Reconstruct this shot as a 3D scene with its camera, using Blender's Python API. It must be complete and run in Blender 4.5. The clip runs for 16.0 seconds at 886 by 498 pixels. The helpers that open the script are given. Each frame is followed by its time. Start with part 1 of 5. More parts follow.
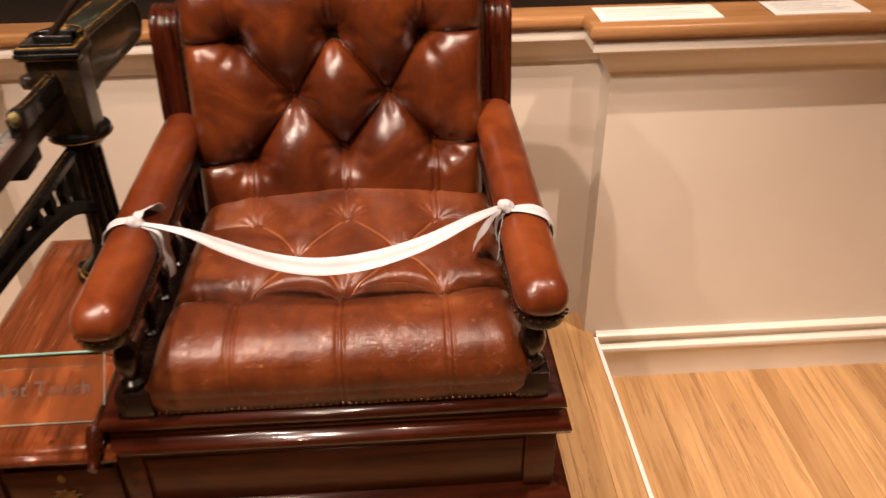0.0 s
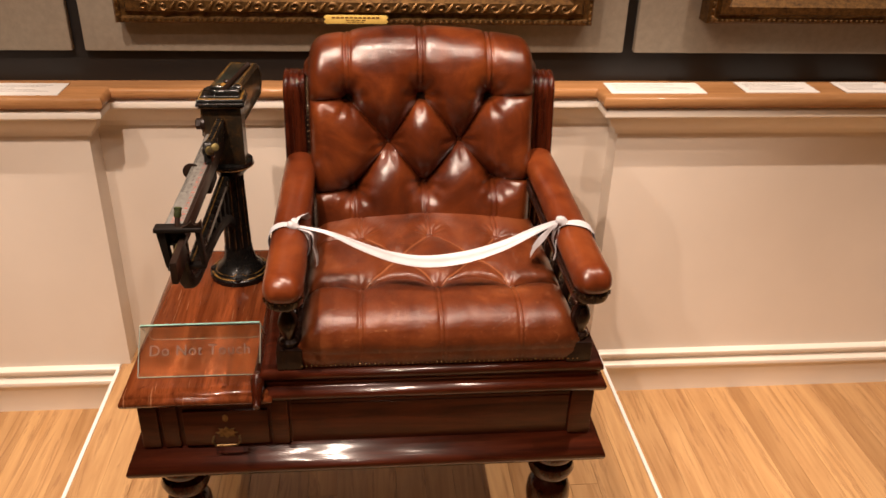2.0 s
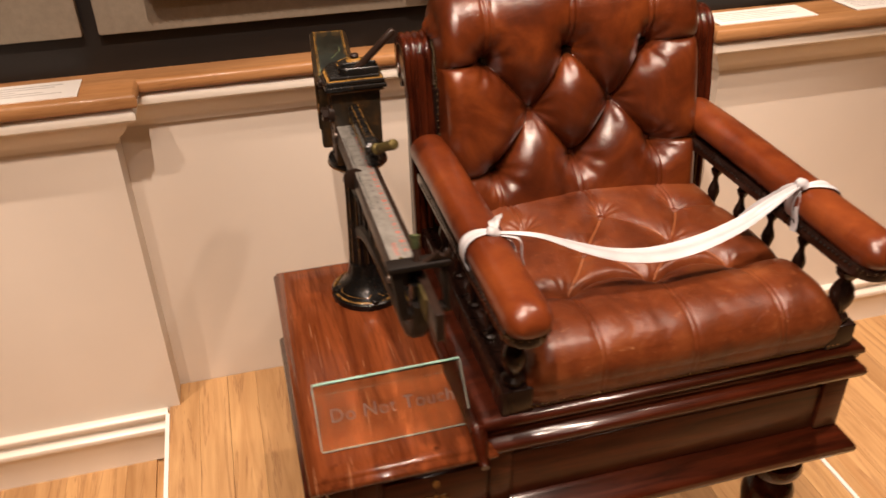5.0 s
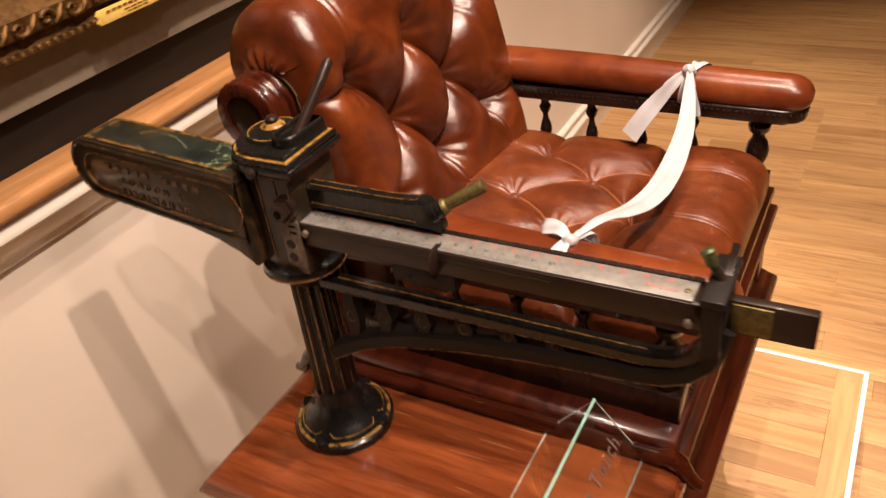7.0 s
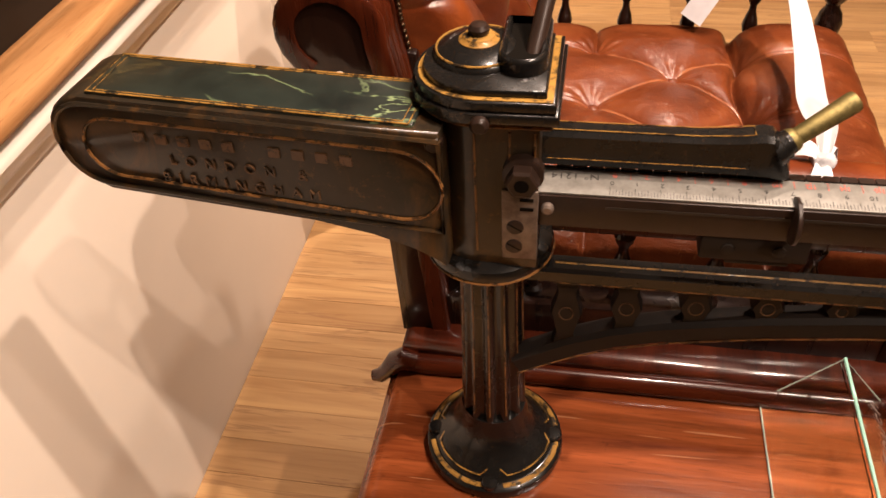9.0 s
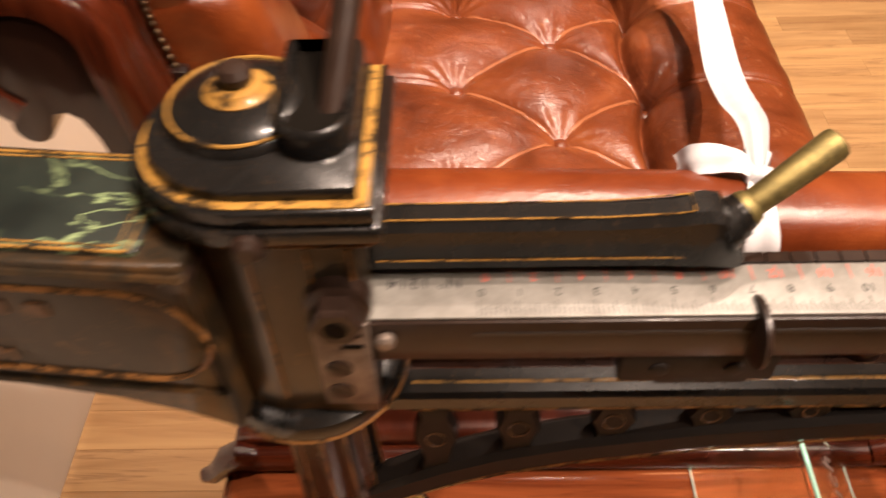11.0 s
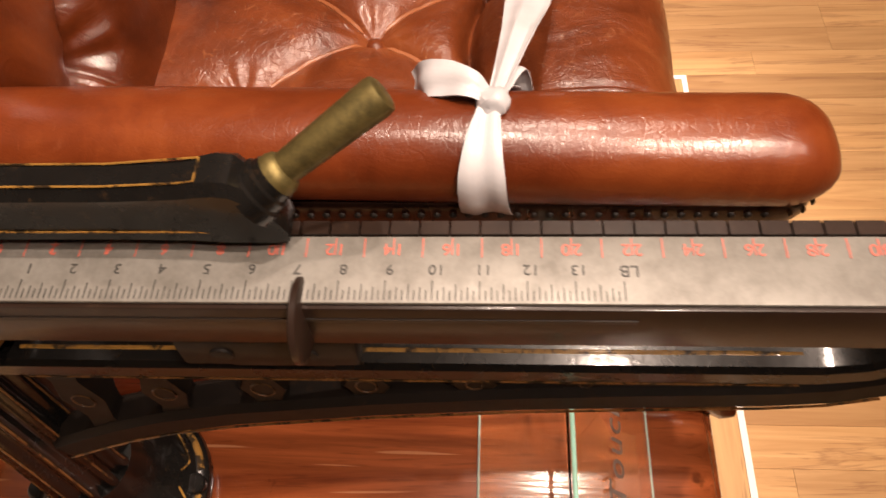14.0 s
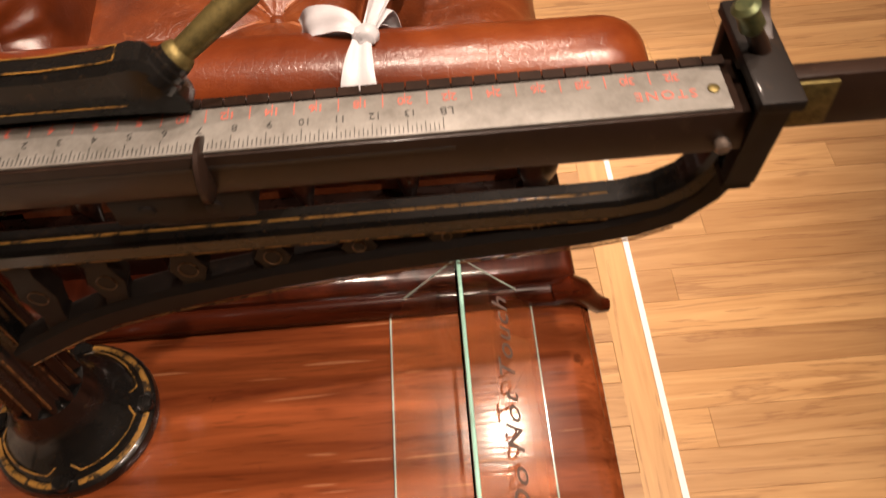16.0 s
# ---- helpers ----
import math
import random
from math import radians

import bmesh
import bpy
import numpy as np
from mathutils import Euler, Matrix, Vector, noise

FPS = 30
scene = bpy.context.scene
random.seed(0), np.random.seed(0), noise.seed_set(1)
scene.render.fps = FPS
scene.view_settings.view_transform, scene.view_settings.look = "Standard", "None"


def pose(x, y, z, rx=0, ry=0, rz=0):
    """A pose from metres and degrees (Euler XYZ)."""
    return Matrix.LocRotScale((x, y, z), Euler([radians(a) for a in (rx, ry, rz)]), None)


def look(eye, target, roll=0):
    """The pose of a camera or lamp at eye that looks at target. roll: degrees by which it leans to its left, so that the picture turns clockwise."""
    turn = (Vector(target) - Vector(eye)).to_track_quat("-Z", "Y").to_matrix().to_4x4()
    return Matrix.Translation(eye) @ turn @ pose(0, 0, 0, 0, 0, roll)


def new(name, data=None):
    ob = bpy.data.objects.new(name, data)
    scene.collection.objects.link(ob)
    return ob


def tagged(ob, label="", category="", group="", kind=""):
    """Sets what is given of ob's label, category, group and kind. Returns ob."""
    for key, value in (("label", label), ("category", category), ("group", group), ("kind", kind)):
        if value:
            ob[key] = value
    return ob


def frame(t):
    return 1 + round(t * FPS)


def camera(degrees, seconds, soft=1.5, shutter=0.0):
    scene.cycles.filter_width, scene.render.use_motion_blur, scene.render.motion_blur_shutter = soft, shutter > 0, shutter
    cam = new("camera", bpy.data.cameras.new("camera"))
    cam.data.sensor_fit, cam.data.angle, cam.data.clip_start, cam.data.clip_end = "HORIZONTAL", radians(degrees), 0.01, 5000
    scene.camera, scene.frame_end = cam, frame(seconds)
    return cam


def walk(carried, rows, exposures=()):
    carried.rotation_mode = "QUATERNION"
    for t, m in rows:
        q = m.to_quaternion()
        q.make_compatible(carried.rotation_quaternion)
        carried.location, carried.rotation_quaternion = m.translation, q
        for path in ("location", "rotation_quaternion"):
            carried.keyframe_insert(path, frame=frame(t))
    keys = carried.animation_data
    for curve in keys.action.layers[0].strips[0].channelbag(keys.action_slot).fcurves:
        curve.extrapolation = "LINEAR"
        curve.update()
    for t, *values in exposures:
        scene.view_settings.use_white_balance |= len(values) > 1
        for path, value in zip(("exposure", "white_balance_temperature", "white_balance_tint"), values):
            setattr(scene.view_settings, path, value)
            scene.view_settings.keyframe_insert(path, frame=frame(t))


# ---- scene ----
cam = camera(56.6, 16.0, shutter=0.5)
PATH = [
    (0, (0.123, -0.903, 1.574), (0.219, 0.773, 0.488), -0.8),
    (0.5, (0.089, -1.044, 1.639), (0.143, 0.651, 0.578), 0.4),
    (1, (0.028, -1.151, 1.676), (0.078, 0.567, 0.654), 0.5),
    (1.5, (-0.081, -1.278, 1.697), (0.027, 0.46, 0.712), 0.9),
    (2, (-0.125, -1.349, 1.709), (0.057, 0.403, 0.763), 1.8),
    (2.5, (-0.148, -1.366, 1.713), (0.075, 0.392, 0.786), 2.6),
    (3, (-0.168, -1.389, 1.702), (0.056, 0.37, 0.776), 2.4),
    (3.5, (-0.214, -1.362, 1.691), (0.002, 0.381, 0.734), 1.7),
    (4, (-0.285, -1.241, 1.667), (-0.041, 0.47, 0.662), 1.0),
    (4.2, (-0.333, -1.167, 1.653), (-0.082, 0.534, 0.631), 0.5),
    (6.3, (-1.115, -0.437, 1.572), (0.004, 0.806, 0.476), -5.8),
    (6.5, (-1.135, -0.344, 1.561), (0.105, 0.767, 0.454), -6.7),
    (7, (-1.113, -0.151, 1.545), (0.298, 0.743, 0.433), -8.0),
    (7.5, (-1.066, 0.058, 1.514), (0.427, 0.750, 0.361), -7.6),
    (8, (-1.041, 0.246, 1.486), (0.459, 0.740, 0.238), -5.5),
    (8.2, (-1.020, 0.288, 1.469), (0.461, 0.758, 0.192), -5.3),
    (10.5, (-0.841, 0.515, 1.397), (0.56, 0.552, -0.03), -2.0),
    (11, (-0.722, 0.398, 1.356), (0.627, 0.45, -0.119), -2.5),
    (11.5, (-0.662, 0.346, 1.336), (0.608, 0.485, -0.203), -5.0),
    (12, (-0.642, 0.33, 1.336), (0.572, 0.502, -0.244), -6.5),
    (12.5, (-0.63, 0.295, 1.319), (0.514, 0.438, -0.315), -5.4),
    (13, (-0.619, 0.257, 1.313), (0.493, 0.399, -0.343), -5.2),
    (13.5, (-0.624, 0.219, 1.316), (0.477, 0.359, -0.347), -5.5),
    (14, (-0.64, 0.178, 1.321), (0.463, 0.319, -0.342), -6.0),
    (14.5, (-0.654, 0.151, 1.326), (0.452, 0.289, -0.334), -6.0),
    (15, (-0.665, 0.129, 1.33), (0.452, 0.259, -0.323), -6.1),
    (15.5, (-0.698, 0.119, 1.334), (0.442, 0.201, -0.308), -6.0),
    (16, (-0.778, 0.133, 1.357), (0.38, 0.148, -0.273), -5.4),
]
EXPOSURES = [(0.0, -0.04), (4.2, -0.04), (6.3, 0.07), (7.0, 0.18), (7.6, 0.33), (8.2, 0.40), (10.3, 0.74), (11.0, 0.70), (11.6, 0.58), (12.5, 0.34), (14.0, 0.14), (15.3, 0.15), (16.0, 0.09)]
walk(cam, [(t, look(eye, target, roll)) for t, eye, target, roll in PATH], exposures=EXPOSURES)

# world and lights
world = bpy.data.worlds.new("room_air")
scene.world = world
world.use_nodes = True
world.node_tree.nodes["Background"].inputs[0].default_value = (1.0, 0.82, 0.66, 1)
world.node_tree.nodes["Background"].inputs[1].default_value = 0.05


def track_lamp(x, y, z, target, power, size, spread):
    data = bpy.data.lights.new("track_lamp", "SPOT")
    data.energy, data.color = power, (1.0, 0.77, 0.625)
    data.shadow_soft_size, data.spot_size, data.spot_blend = size, radians(spread), 0.6
    ob = new("track_lamp", data)
    ob.matrix_world = look((x, y, z), target)
    return ob


LAMPS = [
    (-0.73, -0.62, 3.15, (-0.30, 0.50, 0.6), 225, 0.022, 64),
    (-1.45, -0.70, 3.15, (-0.55, 0.60, 0.5), 110, 0.022, 70),
    (1.45, 0.18, 3.15, (1.45, 0.50, 0.2), 270, 0.020, 66),
    (-1.75, 0.20, 3.15, (-1.98, 0.60, 0.2), 300, 0.020, 52),
    (-1.05, -1.60, 3.15, (-0.25, 0.15, 0.5), 60, 0.035, 56),
    (0.54, -0.16, 3.15, (0.14, 0.35, 0.8), 105, 0.035, 58),
    (-0.25, 0.08, 3.15, (-0.02, 0.40, 1.0), 150, 0.035, 48),
    (2.50, -0.60, 3.15, (2.30, -0.40, -0.2), 235, 0.04, 70),
    # Added fill, unseen: these two bounce off the floor to brighten front faces.
    (-0.90, -3.00, 3.15, (-0.80, -2.70, -0.2), 180, 0.04, 70),
    (1.40, -3.00, 3.15, (1.30, -2.70, -0.2), 180, 0.04, 70),
]
for row in LAMPS:
    track_lamp(*row)


# materials
def material(name):
    m = bpy.data.materials.new(name)
    m.use_nodes = True
    n = m.node_tree
    return m, n.nodes, n.links, n.nodes["Principled BSDF"]


def coords(nodes, links, scale, rand=False):
    tc = nodes.new("ShaderNodeTexCoord")
    mp = nodes.new("ShaderNodeMapping")
    mp.inputs["Scale"].default_value = scale
    links.new(tc.outputs["Object"], mp.inputs["Vector"])
    if rand:
        info = nodes.new("ShaderNodeObjectInfo")
        mul = nodes.new("ShaderNodeMath")
        mul.operation = "MULTIPLY"
        mul.inputs[1].default_value = 37.0
        links.new(info.outputs["Random"], mul.inputs[0])
        links.new(mul.outputs[0], mp.inputs["Location"])
    return mp.outputs["Vector"]


def noise_tex(nodes, links, vec, scale, detail=4.0, rough=0.55, distortion=0.0):
    n = nodes.new("ShaderNodeTexNoise")
    n.inputs["Scale"].default_value = scale
    n.inputs["Detail"].default_value = detail
    n.inputs["Roughness"].default_value = rough
    n.inputs["Distortion"].default_value = distortion
    links.new(vec, n.inputs["Vector"])
    return n.outputs["Fac"]


def ramp(nodes, links, fac, stops):
    r = nodes.new("ShaderNodeValToRGB")
    els = r.color_ramp.elements
    while len(els) < len(stops):
        els.new(0.5)
    for e, (p, c) in zip(els, stops):
        e.position, e.color = p, (*c, 1) if len(c) == 3 else c
    links.new(fac, r.inputs["Fac"])
    return r.outputs["Color"]


def mix(nodes, links, fac, a, b, mode="MIX"):
    n = nodes.new("ShaderNodeMix")
    n.data_type, n.blend_type = "RGBA", mode
    for sock, v in ((n.inputs["Factor"], fac), (n.inputs["A"], a), (n.inputs["B"], b)):
        if isinstance(v, (int, float)):
            sock.default_value = v
        elif isinstance(v, tuple):
            sock.default_value = (*v, 1)
        else:
            links.new(v, sock)
    return n.outputs["Result"]


def bump(nodes, links, height, strength, dist, bsdf, chain=None):
    b = nodes.new("ShaderNodeBump")
    b.inputs["Strength"].default_value, b.inputs["Distance"].default_value = strength, dist
    links.new(height, b.inputs["Height"])
    if chain is not None:
        links.new(chain, b.inputs["Normal"])
    links.new(b.outputs["Normal"], bsdf.inputs["Normal"])
    links.new(b.outputs["Normal"], bsdf.inputs["Coat Normal"])
    return b.outputs["Normal"]


def rough_map(nodes, links, fac, lo, hi, bsdf):
    r = nodes.new("ShaderNodeMapRange")
    r.inputs["To Min"].default_value, r.inputs["To Max"].default_value = lo, hi
    links.new(fac, r.inputs["Value"])
    links.new(r.outputs["Result"], bsdf.inputs["Roughness"])


def leather_mat(name, dark, mid, light, wear, rough=(0.22, 0.36), coat=0.28, crease=0.22):
    m, nd, lk, b = material(name)
    v = coords(nd, lk, (1, 1, 1))
    big = noise_tex(nd, lk, v, 9, 6, 0.62, 0.5)
    col = ramp(nd, lk, big, [(0.28, dark), (0.52, mid), (0.78, light)])
    fine = noise_tex(nd, lk, v, 60, 5, 0.7, 0.6)
    scr = ramp(nd, lk, fine, [(0.60, (0, 0, 0)), (0.80, (wear, wear, wear))])
    col = mix(nd, lk, scr, col, (0.50, 0.20, 0.085))
    stretch = coords(nd, lk, (9, 60, 20))
    lines = noise_tex(nd, lk, stretch, 2.2, 5, 0.75, 1.6)
    lfac = ramp(nd, lk, lines, [(0.66, (0, 0, 0)), (0.72, (wear, wear, wear)), (0.78, (0, 0, 0))])
    col = mix(nd, lk, lfac, col, (0.60, 0.30, 0.15))
    lk.new(col, b.inputs["Base Color"])
    rough_map(nd, lk, fine, *rough, b)
    b.inputs["Specular IOR Level"].default_value = 0.25
    b.inputs["Coat Weight"].default_value, b.inputs["Coat Roughness"].default_value = coat, 0.21
    vor = nd.new("ShaderNodeTexVoronoi")
    vor.inputs["Scale"].default_value = 420
    lk.new(v, vor.inputs["Vector"])
    n1 = bump(nd, lk, vor.outputs["Distance"], 0.05, 0.001, b)
    wr = noise_tex(nd, lk, coords(nd, lk, (1, 0.6, 1)), 34, 6, 0.65, 1.2)
    n2 = bump(nd, lk, wr, crease, 0.006, b, n1)
    crack = nd.new("ShaderNodeTexVoronoi")
    crack.feature = "DISTANCE_TO_EDGE"
    crack.inputs["Scale"].default_value = 95
    lk.new(coords(nd, lk, (1, 1.7, 1)), crack.inputs["Vector"])
    cf = ramp(nd, lk, crack.outputs["Distance"], [(0.0, (0, 0, 0)), (0.05, (1, 1, 1))])
    bump(nd, lk, cf, crease * 0.6, 0.0012, b, n2)
    return m


def wood_mat(name, dark, light, axis="x", gloss=0.22, coat=0.6, scale=1.0, rand=False, bumps=0.06, worn=False):
    m, nd, lk, b = material(name)
    s = {"x": (1.2, 16, 16), "y": (16, 1.2, 16), "z": (16, 16, 1.2)}[axis]
    v = coords(nd, lk, tuple(k * scale for k in s), rand)
    g = noise_tex(nd, lk, v, 2.0, 6, 0.62, 1.2)
    big = noise_tex(nd, lk, coords(nd, lk, tuple(k * scale * 0.22 for k in s), rand), 1.6, 3)
    col = ramp(nd, lk, g, [(0.30, dark), (0.70, light)])
    shade = ramp(nd, lk, big, [(0.25, (0.55, 0.55, 0.55)), (0.75, (1.15, 1.1, 1.05))])
    col = mix(nd, lk, 1.0, col, shade, "MULTIPLY")
    pores = noise_tex(nd, lk, coords(nd, lk, tuple(k * scale * 6 for k in s), rand), 3, 2)
    pf = ramp(nd, lk, pores, [(0.30, (0.35, 0.35, 0.35)), (0.42, (0, 0, 0))])
    col = mix(nd, lk, pf, col, tuple(c * 0.35 for c in dark))
    if worn:
        spot = noise_tex(nd, lk, coords(nd, lk, (1, 0.8, 1)), 26, 3, 0.6, 0.6)
        col = mix(nd, lk, ramp(nd, lk, spot, [(0.66, (0, 0, 0)), (0.74, (0.75, 0.75, 0.75))]), col, tuple(c * 0.30 for c in dark))
        streak = noise_tex(nd, lk, coords(nd, lk, (42, 1.6, 1)), 1.3, 3, 0.6, 0.5)
        col = mix(nd, lk, ramp(nd, lk, streak, [(0.60, (0, 0, 0)), (0.72, (0.55, 0.55, 0.55))]), col, tuple(c * 0.8 for c in dark))
        for turn, sc in ((0.9, 150), (2.2, 190)):
            tc = nd.new("ShaderNodeTexCoord")
            mp = nd.new("ShaderNodeMapping")
            mp.inputs["Rotation"].default_value = (0, 0, turn)
            mp.inputs["Scale"].default_value = (sc, 7, 1)
            lk.new(tc.outputs["Object"], mp.inputs["Vector"])
            scr = noise_tex(nd, lk, mp.outputs["Vector"], 1.0, 1, 0.4, 0.3)
            col = mix(nd, lk, ramp(nd, lk, scr, [(0.735, (0, 0, 0)), (0.765, (0.5, 0.5, 0.5))]), col, (0.40, 0.19, 0.09))
    lk.new(col, b.inputs["Base Color"])
    rough_map(nd, lk, g, gloss * 0.8, gloss * 1.5, b)
    b.inputs["Specular IOR Level"].default_value = 0.15
    b.inputs["Coat Weight"].default_value, b.inputs["Coat Roughness"].default_value = coat, gloss * 0.5
    bump(nd, lk, pores, bumps, 0.002, b)
    return m


def board_mat(name, dark, light, rand_amount=0.46):
    m, nd, lk, b = material(name)
    v = coords(nd, lk, (14, 0.9, 14), True)
    g = noise_tex(nd, lk, v, 2.2, 6, 0.6, 1.0)
    col = ramp(nd, lk, g, [(0.30, dark), (0.50, tuple((a + c) / 2 for a, c in zip(dark, light))), (0.72, light)])
    info = nd.new("ShaderNodeObjectInfo")
    tint = ramp(nd, lk, info.outputs["Random"], [(0.0, (0.80, 0.74, 0.68)), (0.5, (1.0, 0.97, 0.94)), (1.0, (1.12, 1.08, 1.0))])
    col = mix(nd, lk, rand_amount * 2, col, tint, "MULTIPLY")
    streak = noise_tex(nd, lk, coords(nd, lk, (9, 0.55, 9), True), 2.2, 4, 0.6, 2.4)
    sf = ramp(nd, lk, streak, [(0.56, (0, 0, 0)), (0.61, (0.50, 0.50, 0.50)), (0.65, (0.08, 0.08, 0.08)), (0.73, (0.55, 0.55, 0.55))])
    col = mix(nd, lk, sf, col, (0.20, 0.085, 0.036))
    lk.new(col, b.inputs["Base Color"])
    rough_map(nd, lk, g, 0.30, 0.48, b)
    bump(nd, lk, g, 0.05, 0.001, b)
    return m


def paint_mat(name, color, rough=0.5, var=0.08, scale=3.0, grain=0.05):
    m, nd, lk, b = material(name)
    v = coords(nd, lk, (1, 1, 1))
    g = noise_tex(nd, lk, v, scale, 5)
    col = ramp(nd, lk, g, [(0.3, tuple(c * (1 - var) for c in color)), (0.7, tuple(min(1, c * (1 + var * 0.5)) for c in color))])
    lk.new(col, b.inputs["Base Color"])
    rough_map(nd, lk, g, rough * 0.9, rough * 1.1, b)
    bump(nd, lk, noise_tex(nd, lk, v, 240, 3), grain, 0.001, b)
    return m


def iron_mat(name, base, worn, amount, rough=0.34, start=0.60, patch=0.0):
    m, nd, lk, b = material(name)
    v = coords(nd, lk, (1, 1, 1))
    g = noise_tex(nd, lk, v, 18, 6, 0.7)
    col = ramp(nd, lk, g, [(0.35, base), (0.75, tuple(c * 1.8 for c in base))])
    w = noise_tex(nd, lk, v, 75, 6, 0.75)
    wf = ramp(nd, lk, w, [(start, (0, 0, 0)), (start + 0.07, (amount, amount, amount))])
    col = mix(nd, lk, wf, col, worn)
    if patch:
        pt = noise_tex(nd, lk, coords(nd, lk, (1, 1, 0.5)), 22, 6, 0.72, 0.8)
        pf = ramp(nd, lk, pt, [(0.50, (0, 0, 0)), (0.66, (patch, patch, patch))])
        col = mix(nd, lk, pf, col, tuple(c * 0.7 for c in worn))
    lk.new(col, b.inputs["Base Color"])
    rough_map(nd, lk, g, rough * 0.7, rough * 1.3, b)
    b.inputs["Specular IOR Level"].default_value = 0.20
    b.inputs["Coat Weight"].default_value, b.inputs["Coat Roughness"].default_value = 0.32, 0.09
    bump(nd, lk, g, 0.09, 0.003, b)
    return m


def dull_iron_mat():
    # Brownish iron with hardly any coat, duller than the japanned iron.
    m = iron_mat("dull_brown_iron", (0.0060, 0.0042, 0.0032), (0.030, 0.016, 0.008), 0.4, 0.6)
    b = m.node_tree.nodes["Principled BSDF"]
    b.inputs["Coat Weight"].default_value = 0.06
    b.inputs["Specular IOR Level"].default_value = 0.2
    return m


def metal_mat(name, color, rough, dirt, metallic=0.9, scale=60):
    m, nd, lk, b = material(name)
    v = coords(nd, lk, (1, 1, 1))
    g = noise_tex(nd, lk, v, scale, 6, 0.7)
    col = ramp(nd, lk, g, [(0.32, dirt), (0.60, color)])
    lk.new(col, b.inputs["Base Color"])
    b.inputs["Metallic"].default_value = metallic
    rough_map(nd, lk, g, rough * 1.3, rough * 0.8, b)
    bump(nd, lk, g, 0.08, 0.001, b)
    return m


def marble_mat():
    m, nd, lk, b = material("green_marbled_paint")
    v = coords(nd, lk, (1, 1, 1))
    g = noise_tex(nd, lk, v, 20, 5, 0.6)
    col = ramp(nd, lk, g, [(0.3, (0.0055, 0.0080, 0.0068)), (0.7, (0.018, 0.024, 0.019))])
    w = noise_tex(nd, lk, coords(nd, lk, (1, 0.55, 1)), 11, 4, 0.5, 2.4)
    vf = ramp(nd, lk, w, [(0.482, (0, 0, 0)), (0.50, (0.9, 0.9, 0.9)), (0.518, (0, 0, 0))])
    patch = ramp(nd, lk, noise_tex(nd, lk, v, 5, 2), [(0.44, (0, 0, 0)), (0.52, (1, 1, 1))])
    vf = mix(nd, lk, 1.0, vf, patch, "MULTIPLY")
    col = mix(nd, lk, vf, col, (0.20, 0.27, 0.13))
    lk.new(col, b.inputs["Base Color"])
    b.inputs["Roughness"].default_value = 0.3
    b.inputs["Coat Weight"].default_value = 0.3
    return m


def glass_mat():
    m, nd, lk, b = material("clear_acrylic")
    b.inputs["Base Color"].default_value = (0.84, 0.89, 0.86, 1)
    b.inputs["Transmission Weight"].default_value = 1.0
    b.inputs["Roughness"].default_value = 0.01
    b.inputs["IOR"].default_value = 1.45
    return m


LEATHER = leather_mat("brown_leather", (0.034, 0.0058, 0.0015), (0.094, 0.0185, 0.0040), (0.195, 0.045, 0.0092), 0.06, (0.24, 0.40), 0.85, 0.20)
SEAT_LEATHER = leather_mat("worn_seat_leather", (0.058, 0.0120, 0.0035), (0.136, 0.0310, 0.0083), (0.240, 0.071, 0.0215), 0.46, (0.28, 0.46), 0.50, 0.34)
WELT_LEATHER = leather_mat("rubbed_piping_leather", (0.15, 0.045, 0.016), (0.26, 0.088, 0.034), (0.38, 0.15, 0.07), 0.3, (0.26, 0.44), 0.40, 0.2)
ARM_LEATHER = leather_mat("arm_leather", (0.062, 0.0108, 0.0030), (0.128, 0.0255, 0.0062), (0.215, 0.052, 0.0125), 0.10, (0.24, 0.40), 0.50, 0.13)
MAHOGANY = wood_mat("dark_mahogany", (0.019, 0.0034, 0.0014), (0.080, 0.0140, 0.0043), "x", 0.32, 0.9)
FRONT_WOOD = wood_mat("rubbed_front_mahogany", (0.040, 0.0085, 0.0030), (0.120, 0.0260, 0.0082), "x", 0.36, 0.45)
MAHOGANY_Y = wood_mat("dark_mahogany_lengthwise", (0.017, 0.0030, 0.0013), (0.078, 0.0135, 0.0040), "y")
MAHOGANY_Z = wood_mat("dark_mahogany_upright", (0.018, 0.0034, 0.0015), (0.075, 0.0140, 0.0045), "z")
TABLE_WOOD = wood_mat("red_mahogany_top", (0.084, 0.0180, 0.0058), (0.255, 0.068, 0.0210), "y", 0.20, 0.7, worn=True)
EBONY = wood_mat("black_stained_wood", (0.008, 0.004, 0.003), (0.022, 0.009, 0.006), "z", 0.25)
OAK = wood_mat("honey_oak", (0.36, 0.17, 0.062), (0.56, 0.30, 0.13), "x", 0.32, 0.2)
BOARD = board_mat("floor_board_wood", (0.39, 0.218, 0.090), (0.585, 0.372, 0.172))
CREAM = paint_mat("cream_wall_paint", (0.74, 0.665, 0.575), 0.45, 0.04)
TRIM = paint_mat("cream_gloss_paint", (0.80, 0.74, 0.65), 0.30, 0.03)
WHITE_EDGE = paint_mat("white_edge_paint", (0.88, 0.86, 0.82), 0.4, 0.05)
FABRIC = paint_mat("oatmeal_fabric", (0.29, 0.245, 0.185), 0.85, 0.12, 60, 0.5)
# Dark backing colour with the shade of gaps put into it.
DARK = paint_mat("dark_backing_and_gap_shade", (0.010, 0.0075, 0.006), 0.5, 0.2)
# Near-black colour that paints the shade inside holes and slots.
SHADE = paint_mat("painted_hole_shade", (0.005, 0.004, 0.003), 0.7, 0.2)
SHADE.node_tree.nodes["Principled BSDF"].inputs["Specular IOR Level"].default_value = 0.03
